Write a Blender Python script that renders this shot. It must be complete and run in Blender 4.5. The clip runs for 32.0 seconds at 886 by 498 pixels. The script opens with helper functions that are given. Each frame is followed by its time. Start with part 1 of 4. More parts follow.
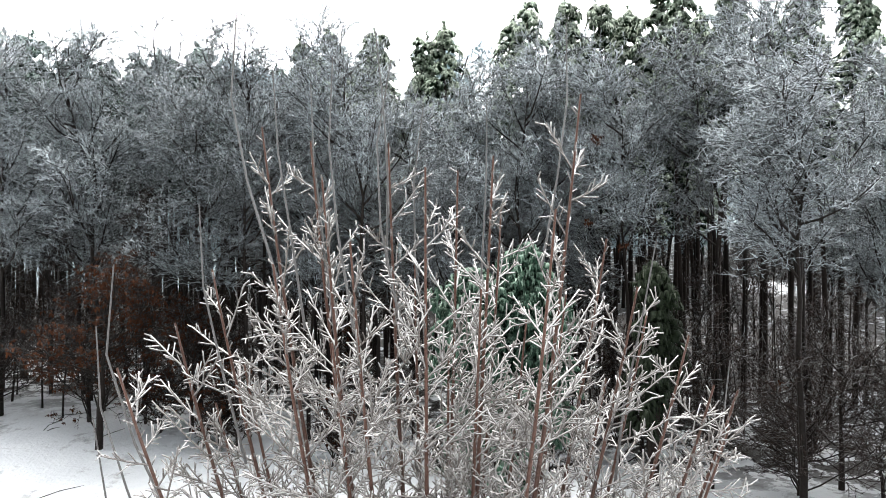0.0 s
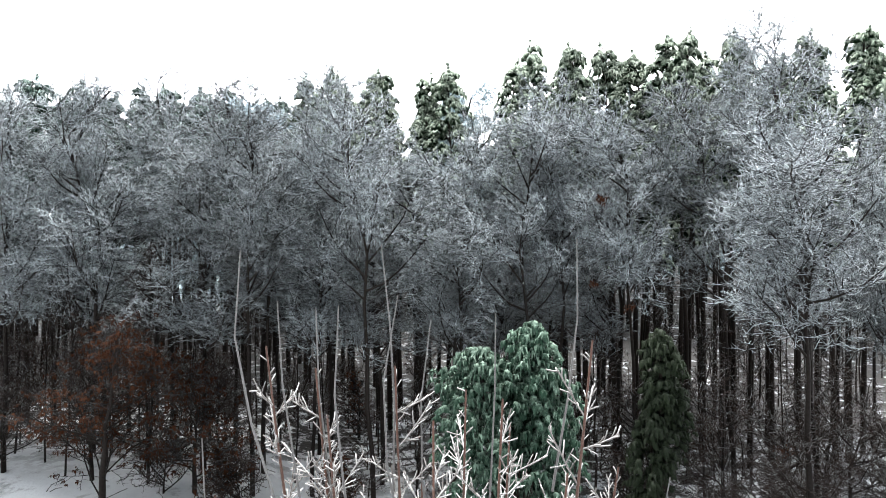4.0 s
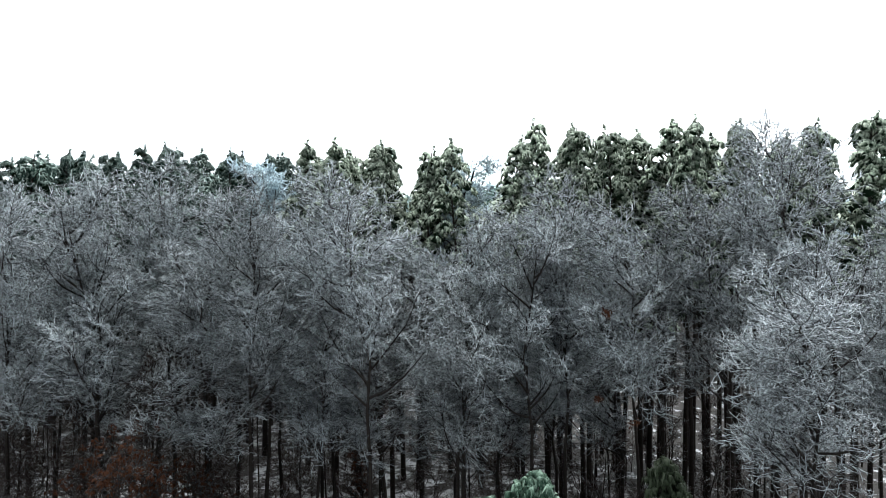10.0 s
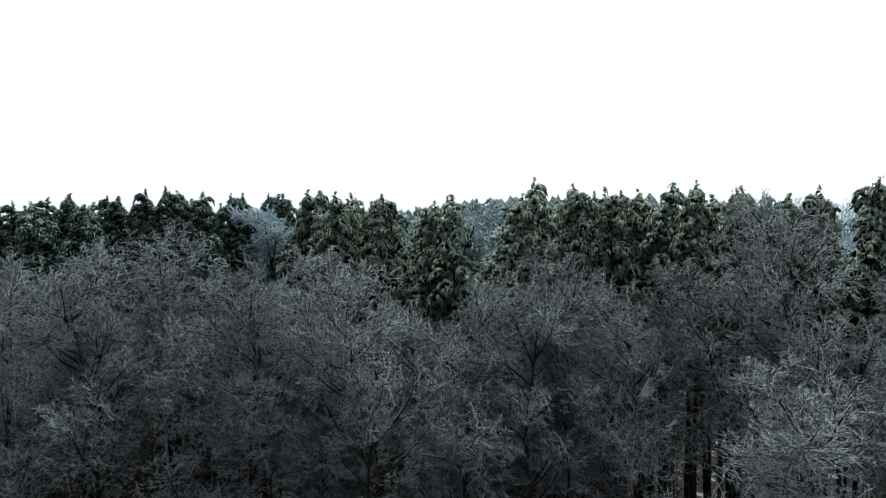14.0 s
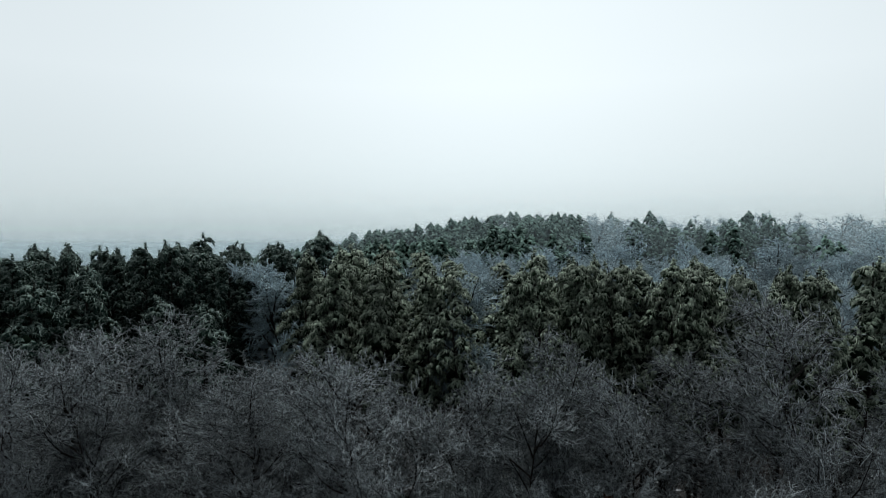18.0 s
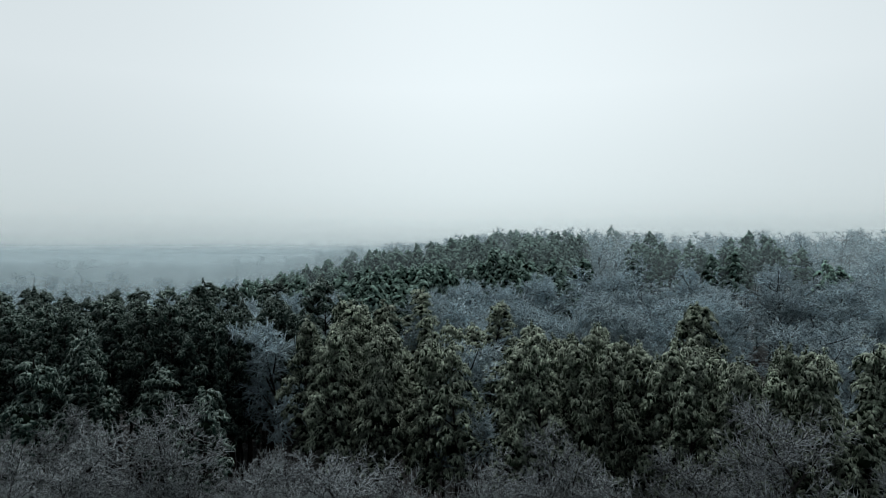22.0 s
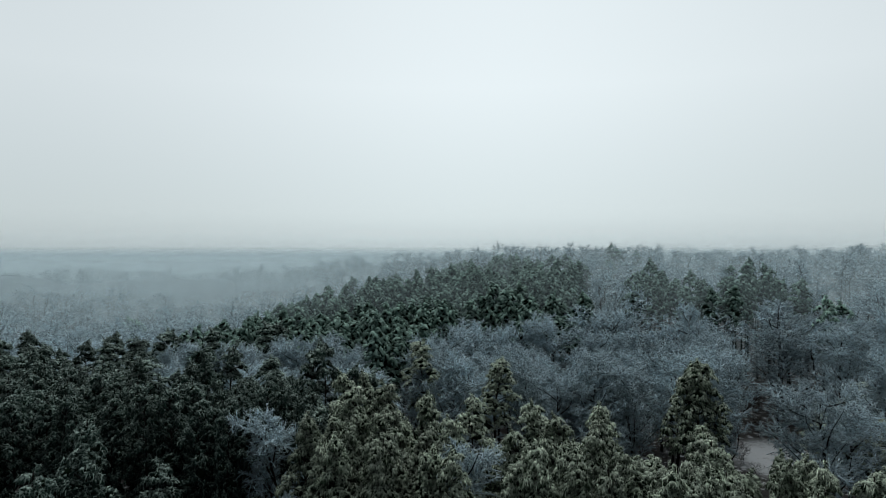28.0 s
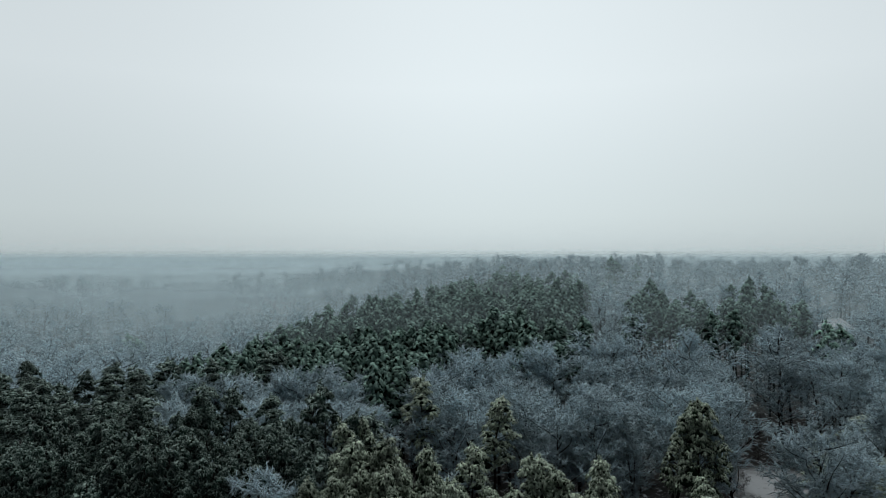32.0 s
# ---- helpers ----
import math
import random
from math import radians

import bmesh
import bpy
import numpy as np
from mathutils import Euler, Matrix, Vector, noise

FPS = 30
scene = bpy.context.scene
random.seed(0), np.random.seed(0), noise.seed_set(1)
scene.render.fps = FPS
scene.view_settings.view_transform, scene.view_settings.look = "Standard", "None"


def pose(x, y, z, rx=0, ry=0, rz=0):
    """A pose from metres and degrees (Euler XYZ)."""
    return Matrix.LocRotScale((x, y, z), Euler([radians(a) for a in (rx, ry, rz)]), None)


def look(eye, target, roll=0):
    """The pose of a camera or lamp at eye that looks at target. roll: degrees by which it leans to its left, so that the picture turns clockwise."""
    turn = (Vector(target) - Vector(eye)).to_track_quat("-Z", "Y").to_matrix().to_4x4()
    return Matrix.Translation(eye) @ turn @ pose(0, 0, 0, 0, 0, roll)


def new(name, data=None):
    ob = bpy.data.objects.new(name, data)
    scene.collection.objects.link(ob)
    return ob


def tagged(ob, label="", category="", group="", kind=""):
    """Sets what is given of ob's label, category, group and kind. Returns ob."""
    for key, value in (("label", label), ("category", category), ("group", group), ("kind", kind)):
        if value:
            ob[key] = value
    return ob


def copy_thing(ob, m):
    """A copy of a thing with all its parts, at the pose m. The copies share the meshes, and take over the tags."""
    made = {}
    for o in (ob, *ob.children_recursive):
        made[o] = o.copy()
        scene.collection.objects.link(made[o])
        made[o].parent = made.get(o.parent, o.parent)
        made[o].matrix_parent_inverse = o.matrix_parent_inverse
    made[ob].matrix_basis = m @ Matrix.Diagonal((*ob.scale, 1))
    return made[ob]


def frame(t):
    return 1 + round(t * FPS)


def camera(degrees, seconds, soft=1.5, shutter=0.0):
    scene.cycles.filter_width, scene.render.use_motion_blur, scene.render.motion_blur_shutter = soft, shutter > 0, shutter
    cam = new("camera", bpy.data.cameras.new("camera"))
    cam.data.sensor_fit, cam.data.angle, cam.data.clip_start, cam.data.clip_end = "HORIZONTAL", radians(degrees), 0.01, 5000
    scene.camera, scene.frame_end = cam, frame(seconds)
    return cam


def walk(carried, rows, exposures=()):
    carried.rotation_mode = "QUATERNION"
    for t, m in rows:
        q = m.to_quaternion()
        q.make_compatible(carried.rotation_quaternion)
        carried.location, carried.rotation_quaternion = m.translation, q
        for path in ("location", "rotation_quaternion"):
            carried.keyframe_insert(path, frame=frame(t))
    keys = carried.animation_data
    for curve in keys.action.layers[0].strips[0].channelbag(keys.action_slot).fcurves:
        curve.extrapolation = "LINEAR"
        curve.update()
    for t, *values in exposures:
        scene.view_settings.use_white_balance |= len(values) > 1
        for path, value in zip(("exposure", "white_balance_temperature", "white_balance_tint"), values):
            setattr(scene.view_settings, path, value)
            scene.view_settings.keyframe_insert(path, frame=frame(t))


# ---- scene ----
cam = camera(69.3, 32.0, 0.9)
PATH = [
    (0, pose(0.000, 0.000, 7.600, 90.215, 0, -0.55)),
    (1, pose(0.000, 0.027, 8.029, 90.346, 0, -0.48)),
    (2, pose(0.000, 0.055, 8.458, 90.467, 0, -0.42)),
    (3, pose(-0.020, 0.082, 8.939, 90.557, 0, -0.35)),
    (4.5, pose(-0.050, 0.123, 9.824, 90.575, 0, -0.23)),
    (5.5, pose(-0.070, 0.150, 10.423, 90.567, 0, -0.16)),
    (6, pose(-0.070, 0.162, 10.745, 90.570, 0, -0.12)),
    (7, pose(-0.070, 0.185, 11.411, 90.568, 0, -0.10)),
    (8, pose(-0.070, 0.209, 12.069, 90.541, 0, -0.08)),
    (9, pose(-0.070, 0.233, 12.702, 90.483, 0, -0.07)),
    (10, pose(-0.070, 0.256, 13.359, 90.436, 0, -0.05)),
    (11, pose(-0.070, 0.280, 14.040, 90.403, 0, -0.04)),
    (12, pose(-0.070, 0.280, 14.742, 90.389, 0, -0.03)),
    (13, pose(-0.070, 0.280, 15.454, 90.382, 0, -0.01)),
    (14, pose(-0.070, 0.280, 16.203, 90.390, 0, 0.00)),
    (15, pose(-0.070, 0.280, 17.010, 90.407, 0, 0.00)),
    (16.5, pose(-0.070, 0.280, 18.274, 90.406, 0, 0.00)),
    (18, pose(-0.070, 0.280, 19.552, 90.411, 0, 0.00)),
    (19, pose(-0.070, 0.280, 20.438, 90.445, 0, 0.00)),
    (20, pose(-0.070, 0.280, 21.339, 90.468, 0, 0.00)),
    (21, pose(-0.070, 0.280, 22.250, 90.489, 0, 0.00)),
    (22, pose(-0.070, 0.280, 23.159, 90.507, 0, 0.00)),
    (23, pose(-0.070, 0.280, 24.059, 90.517, 0, 0.00)),
    (24, pose(-0.070, 0.280, 24.960, 90.525, 0, 0.00)),
    (25, pose(-0.070, 0.280, 25.865, 90.519, 0, 0.00)),
    (26.5, pose(-0.070, 0.280, 27.220, 90.473, 0, 0.00)),
    (28, pose(-0.070, 0.280, 28.568, 90.420, 0, 0.00)),
    (29, pose(-0.070, 0.280, 29.448, 90.391, 0, 0.00)),
    (30, pose(-0.070, 0.280, 30.333, 90.397, 0, 0.00)),
    (31, pose(-0.070, 0.280, 31.233, 90.438, 0, 0.00)),
    (32, pose(-0.070, 0.280, 32.142, 90.489, 0, 0.00)),
]
EXPOSURES = [(0, 2.05, 6600, 10), (3, 2.15, 6520, 10), (6, 2.15, 6450, 9.5), (9, 1.68, 6380, 8.5), (13, 0.46, 6150, 6.5), (15, -0.34, 6150, 5.5), (17, -0.74, 6180, 5.0), (19, -0.92, 6250, 4.8), (23, -0.96, 6250, 4.8), (28, -1.02, 6250, 4.8), (32, -1.07, 6250, 4.8)]
walk(cam, PATH, EXPOSURES)

# ---- world and sun: a bright overcast winter sky ----
world = bpy.data.worlds.new("overcast_sky")
scene.world = world
world.use_nodes = True
wn, wl = world.node_tree.nodes, world.node_tree.links
wn.clear()
w_out = wn.new("ShaderNodeOutputWorld")
w_sky = wn.new("ShaderNodeTexSky")
w_sky.sky_type, w_sky.sun_disc = "NISHITA", False
w_sky.sun_elevation, w_sky.sun_rotation = radians(70), radians(0)
w_bg = wn.new("ShaderNodeBackground")
w_bg.inputs["Strength"].default_value = 0.01
w_cloud = wn.new("ShaderNodeBackground")
w_co = wn.new("ShaderNodeTexCoord")
w_sep = wn.new("ShaderNodeSeparateXYZ")
w_ramp = wn.new("ShaderNodeValToRGB")
stops = [(0.0, (0.60, 0.655, 0.67)), (0.02, (0.64, 0.69, 0.705)), (0.06, (0.71, 0.755, 0.765)), (0.25, (0.86, 0.89, 0.905)), (0.6, (0.80, 0.83, 0.85)), (1.0, (0.72, 0.745, 0.76))]
for k, (at, c) in enumerate(stops):
    e = w_ramp.color_ramp.elements[k] if k < 2 else w_ramp.color_ramp.elements.new(at)
    e.position, e.color = at, (*c, 1)
w_add = wn.new("ShaderNodeAddShader")
wl.new(w_co.outputs["Generated"], w_sep.inputs[0])
wl.new(w_sep.outputs["Z"], w_ramp.inputs[0])
# sky brightest ahead; dimmed behind, out of view, to darken the trees' near sides
w_dim = wn.new("ShaderNodeMapRange")
w_dim.interpolation_type = "SMOOTHSTEP"
for k, v in (("From Min", -0.9), ("From Max", 0.75), ("To Min", 0.06), ("To Max", 1.0)):
    w_dim.inputs[k].default_value = v
w_mul = wn.new("ShaderNodeVectorMath")
w_mul.operation = "SCALE"
wl.new(w_sep.outputs["Y"], w_dim.inputs["Value"])
wl.new(w_ramp.outputs[0], w_mul.inputs[0])
w_off, w_abs, w_side, w_both = (wn.new(k) for k in ("ShaderNodeMath", "ShaderNodeMath", "ShaderNodeMapRange", "ShaderNodeMath"))
w_off.operation, w_abs.operation, w_both.operation = "SUBTRACT", "ABSOLUTE", "MULTIPLY"
w_off.inputs[1].default_value = 0.08
w_side.interpolation_type = "SMOOTHSTEP"
for k, v in (("From Min", 0.0), ("From Max", 0.7), ("To Min", 1.05), ("To Max", 0.86)):
    w_side.inputs[k].default_value = v
wl.new(w_sep.outputs["X"], w_off.inputs[0])
wl.new(w_off.outputs[0], w_abs.inputs[0])
wl.new(w_abs.outputs[0], w_side.inputs["Value"])
wl.new(w_dim.outputs[0], w_both.inputs[0])
wl.new(w_side.outputs[0], w_both.inputs[1])
wl.new(w_both.outputs[0], w_mul.inputs["Scale"])
wl.new(w_mul.outputs[0], w_cloud.inputs["Color"])
w_cloud.inputs["Strength"].default_value = 1.87
wl.new(w_sky.outputs[0], w_bg.inputs["Color"])
wl.new(w_bg.outputs[0], w_add.inputs[0])
wl.new(w_cloud.outputs[0], w_add.inputs[1])
wl.new(w_add.outputs[0], w_out.inputs["Surface"])

sun = new("sun", bpy.data.lights.new("sun", "SUN"))
sun.data.energy, sun.data.angle, sun.data.color = 1.15, radians(35), (1.0, 0.98, 0.95)
sun.matrix_world = look((0, 17, 60), (0, 0, 0))

# ---- materials ----


def nodes_of(name):
    m = bpy.data.materials.new(name)
    m.use_nodes = True
    n, l = m.node_tree.nodes, m.node_tree.links
    return m, n, l, n["Principled BSDF"]


def noise_at(n, l, scale, detail=4, coords="Object", rough=0.5):
    c = n.new("ShaderNodeTexCoord")
    t = n.new("ShaderNodeTexNoise")
    t.inputs["Scale"].default_value, t.inputs["Detail"].default_value, t.inputs["Roughness"].default_value = scale, detail, rough
    l.new(c.outputs[coords], t.inputs["Vector"])
    return t.outputs["Fac"]


def ramp(n, l, fac, stops):
    r = n.new("ShaderNodeValToRGB")
    for k, (at, c) in enumerate(stops):
        e = r.color_ramp.elements[k] if k < 2 else r.color_ramp.elements.new(at)
        e.position, e.color = at, (*c, 1)
    l.new(fac, r.inputs[0])
    return r.outputs[0]


def mixed(n, l, fac, a, b):
    m = n.new("ShaderNodeMix")
    m.data_type = "RGBA"
    for sock, v in ((m.inputs[0], fac), (m.inputs[6], a), (m.inputs[7], b)):
        if isinstance(v, (tuple, float, int)):
            sock.default_value = (*v, 1) if isinstance(v, tuple) else v
        else:
            l.new(v, sock)
    return m.outputs[2]


def maths(n, l, op, a, b=0.0, clamp=True):
    m = n.new("ShaderNodeMath")
    m.operation, m.use_clamp = op, clamp
    for sock, v in ((m.inputs[0], a), (m.inputs[1], b)):
        if isinstance(v, (float, int)):
            sock.default_value = v
        else:
            l.new(v, sock)
    return m.outputs[0]


def upward(n, l, low, high):
    """How far a surface faces the sky: where ice and snow settle."""
    g = n.new("ShaderNodeNewGeometry")
    s = n.new("ShaderNodeSeparateXYZ")
    l.new(g.outputs["Normal"], s.inputs[0])
    r = n.new("ShaderNodeMapRange")
    r.inputs["From Min"].default_value, r.inputs["From Max"].default_value = low, high
    l.new(s.outputs["Z"], r.inputs["Value"])
    return r.outputs[0]


def iced(name, bare_a, bare_b, ice_a, ice_b, cover, scale=3.0, low=-0.3, high=0.8, rough=0.6, vary=0.25, gloss=0.12, each=0.25, some=0.0, speck=0.8):
    """Bark or needles under a coat of glaze ice, thicker on the upper side, changing from tree to tree."""
    m, n, l, b = nodes_of(name)
    fine = noise_at(n, l, scale * 8, 3)
    broad = noise_at(n, l, scale * 0.25, 2)
    bare = mixed(n, l, fine, bare_a, bare_b)
    ice = mixed(n, l, broad, ice_a, ice_b)
    up = upward(n, l, low, high)
    amount = maths(n, l, "MULTIPLY", maths(n, l, "ADD", up, maths(n, l, "MULTIPLY", maths(n, l, "SUBTRACT", fine, 0.5, False), speck, False)), cover)
    geo = n.new("ShaderNodeNewGeometry")
    one = n.new("ShaderNodeMapRange")
    one.inputs["From Min"].default_value = some
    one.inputs["To Min"].default_value, one.inputs["To Max"].default_value = each, 1.25
    l.new(geo.outputs["Random Per Island"], one.inputs["Value"])
    amount = maths(n, l, "MULTIPLY", amount, one.outputs[0])
    col = mixed(n, l, amount, bare, ice)
    info = n.new("ShaderNodeObjectInfo")
    hsv = n.new("ShaderNodeHueSaturation")
    mr = n.new("ShaderNodeMapRange")
    mr.inputs["To Min"].default_value, mr.inputs["To Max"].default_value = 1 - vary, 1 + vary
    l.new(info.outputs["Random"], mr.inputs["Value"])
    l.new(mr.outputs[0], hsv.inputs["Value"])
    l.new(col, hsv.inputs["Color"])
    l.new(hsv.outputs[0], b.inputs["Base Color"])
    b.inputs["Roughness"].default_value = rough
    b.inputs["Specular IOR Level"].default_value = gloss
    return m


BARK = iced("wet_dark_bark", (0.008, 0.006, 0.005), (0.024, 0.019, 0.016), (0.05, 0.05, 0.053), (0.10, 0.10, 0.105), 0.2, 2.0, gloss=0.05)
PINE_BARK = iced("pine_bark", (0.008, 0.006, 0.005), (0.030, 0.022, 0.018), (0.04, 0.04, 0.04), (0.08, 0.08, 0.08), 0.2, 2.0, gloss=0.05)
LIMB = iced("iced_limb", (0.010, 0.009, 0.009), (0.026, 0.024, 0.023), (0.15, 0.175, 0.185), (0.27, 0.30, 0.315), 0.5, 3.0, 0.1, 1.0, gloss=0.06)
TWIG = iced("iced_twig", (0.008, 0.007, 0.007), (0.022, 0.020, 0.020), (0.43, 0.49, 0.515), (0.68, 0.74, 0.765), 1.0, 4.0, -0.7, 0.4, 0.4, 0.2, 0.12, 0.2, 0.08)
# understorey twigs: ice thinned so the shade under the trees sits in the colour
SHADED_TWIG = iced("thinly_iced_twig_with_shade", (0.014, 0.008, 0.006), (0.036, 0.022, 0.017), (0.25, 0.26, 0.265), (0.42, 0.44, 0.445), 1.0, 4.0, 0.1, 1.0, 0.5, 0.2, 0.08, -1.2, 0.0)
# thick ice, with the blue cast of distance haze put into the colour
HAZED_PALE_TWIG = iced("hazed_thickly_iced_twig", (0.03, 0.038, 0.043), (0.07, 0.085, 0.095), (0.54, 0.71, 0.79), (0.76, 0.91, 0.97), 1.0, 4.0, -1.2, 0.2, 0.4, 0.2, 0.10, 0.6, 0.0)
NEEDLE = iced("iced_pine_needle", (0.004, 0.012, 0.005), (0.016, 0.036, 0.014), (0.46, 0.57, 0.41), (0.82, 0.90, 0.76), 1.0, 3.0, 0.22, 0.95, 0.5, 0.25, 0.06, 0.3, 0.0, 1.5)
# hill needles: frost, with fog haze put into the paler teal colour
HAZED_HILL_NEEDLE = iced("frosted_hazed_hill_needle", (0.003, 0.020, 0.012), (0.014, 0.056, 0.036), (0.38, 0.62, 0.51), (0.68, 0.90, 0.79), 1.0, 2.2, 0.1, 0.85, 0.5, 0.25, 0.06, 0.3, 0.0, 1.0)
# left pines: bluer kind, ice cut back so shade sits in the colour
SHADED_BLUE_NEEDLE = iced("shaded_blue_green_pine_needle", (0.002, 0.011, 0.008), (0.008, 0.030, 0.021), (0.34, 0.48, 0.41), (0.70, 0.83, 0.76), 1.0, 3.0, 0.50, 1.1, 0.5, 0.25, 0.06, 0.1, 0.0, 1.5)
# near-black, putting the shade inside pine crowns into colour; far trunks share it
INNER_SHADE = iced("inner_crown_shade", (0.003, 0.008, 0.005), (0.010, 0.019, 0.009), (0.02, 0.03, 0.022), (0.04, 0.05, 0.04), 0.15, 6.0, 0.3, 1.0, 0.9, gloss=0.02)
CEDAR = iced("iced_cedar_spray", (0.006, 0.022, 0.013), (0.022, 0.052, 0.031), (0.17, 0.27, 0.20), (0.36, 0.47, 0.38), 0.85, 4.0, 0.2, 1.0, 0.45, 0.1, 0.12, 0.0, 0.1, 1.4)
OLIVE = iced("dull_evergreen_spray", (0.006, 0.011, 0.005), (0.018, 0.026, 0.011), (0.05, 0.064, 0.045), (0.10, 0.12, 0.085), 0.5, 3.0, 0.2, 1.0, 0.5)
RUST = iced("dead_oak_leaf", (0.020, 0.008, 0.004), (0.074, 0.026, 0.012), (0.06, 0.04, 0.03), (0.10, 0.075, 0.06), 0.2, 6.0, 0.2, 1.0, 0.8, gloss=0.04)
NEAR_BARK = iced("reddish_young_bark", (0.022, 0.009, 0.006), (0.11, 0.038, 0.018), (0.24, 0.20, 0.18), (0.42, 0.39, 0.37), 0.3, 8.0, -0.2, 1.0, 0.35, 0.1, 0.3)
WHIP = iced("grey_iced_shoot", (0.03, 0.026, 0.024), (0.08, 0.07, 0.062), (0.20, 0.20, 0.20), (0.36, 0.36, 0.36), 0.7, 8.0, -0.6, 0.9, 0.3, 0.1, 0.3)
GLAZE = iced("glaze_ice_on_twig", (0.06, 0.05, 0.042), (0.15, 0.13, 0.12), (0.44, 0.42, 0.405), (0.66, 0.65, 0.63), 1.0, 14.0, -0.4, 0.8, 0.15, 0.05, 0.5)


def snow_ground():
    m, n, l, b = nodes_of("snow_and_leaf_litter")
    c = n.new("ShaderNodeTexCoord")
    s = n.new("ShaderNodeSeparateXYZ")
    l.new(c.outputs["Object"], s.inputs[0])
    broad, mid, fine = noise_at(n, l, 0.09, 3), noise_at(n, l, 1.1, 9, "Object", 0.72), noise_at(n, l, 9.0, 4)
    snow = mixed(n, l, mid, (0.44, 0.455, 0.47), (0.68, 0.695, 0.71))
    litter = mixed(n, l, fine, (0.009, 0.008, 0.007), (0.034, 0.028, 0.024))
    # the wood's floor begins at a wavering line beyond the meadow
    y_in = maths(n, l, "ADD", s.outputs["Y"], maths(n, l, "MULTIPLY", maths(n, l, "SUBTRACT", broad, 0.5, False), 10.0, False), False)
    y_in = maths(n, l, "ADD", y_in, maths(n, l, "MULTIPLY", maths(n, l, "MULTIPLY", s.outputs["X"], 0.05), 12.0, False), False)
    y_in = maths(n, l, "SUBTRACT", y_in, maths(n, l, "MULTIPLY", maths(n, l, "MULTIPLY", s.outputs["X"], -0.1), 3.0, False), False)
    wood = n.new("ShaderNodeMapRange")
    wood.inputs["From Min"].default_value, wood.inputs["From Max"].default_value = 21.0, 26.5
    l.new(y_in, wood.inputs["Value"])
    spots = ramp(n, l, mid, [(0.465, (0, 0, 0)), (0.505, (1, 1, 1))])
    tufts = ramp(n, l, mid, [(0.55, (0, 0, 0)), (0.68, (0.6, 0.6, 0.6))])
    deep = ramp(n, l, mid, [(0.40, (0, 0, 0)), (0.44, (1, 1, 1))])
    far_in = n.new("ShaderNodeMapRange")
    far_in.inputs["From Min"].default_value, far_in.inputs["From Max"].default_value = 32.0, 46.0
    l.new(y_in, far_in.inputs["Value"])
    # an open snowy glade on one side of the hill
    gl = n.new("ShaderNodeVectorMath")
    gl.operation = "DISTANCE"
    gl.inputs[1].default_value = (42.5, 79.0, 3.0)
    l.new(c.outputs["Object"], gl.inputs[0])
    glade = n.new("ShaderNodeMapRange")
    glade.inputs["From Min"].default_value, glade.inputs["From Max"].default_value = 4.5, 8.0
    l.new(gl.outputs["Value"], glade.inputs["Value"])
    spots = mixed(n, l, maths(n, l, "MULTIPLY", far_in.outputs[0], glade.outputs[0]), spots, deep)
    # and a clearing beside the edge trees
    gl = n.new("ShaderNodeVectorMath")
    gl.operation = "DISTANCE"
    gl.inputs[1].default_value = (21.0, 28.5, 0.6)
    l.new(c.outputs["Object"], gl.inputs[0])
    clearing = n.new("ShaderNodeMapRange")
    clearing.inputs["From Min"].default_value, clearing.inputs["From Max"].default_value = 2.0, 4.5
    l.new(gl.outputs["Value"], clearing.inputs["Value"])
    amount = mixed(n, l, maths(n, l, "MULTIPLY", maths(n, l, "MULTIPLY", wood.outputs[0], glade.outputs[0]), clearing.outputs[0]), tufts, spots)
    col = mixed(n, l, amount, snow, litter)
    l.new(col, b.inputs["Base Color"])
    b.inputs["Roughness"].default_value = 0.75
    bump = n.new("ShaderNodeBump")
    bump.inputs["Strength"].default_value, bump.inputs["Distance"].default_value = 0.5, 0.08
    l.new(fine, bump.inputs["Height"])
    l.new(bump.outputs[0], b.inputs["Normal"])
    return m


SNOW = snow_ground()


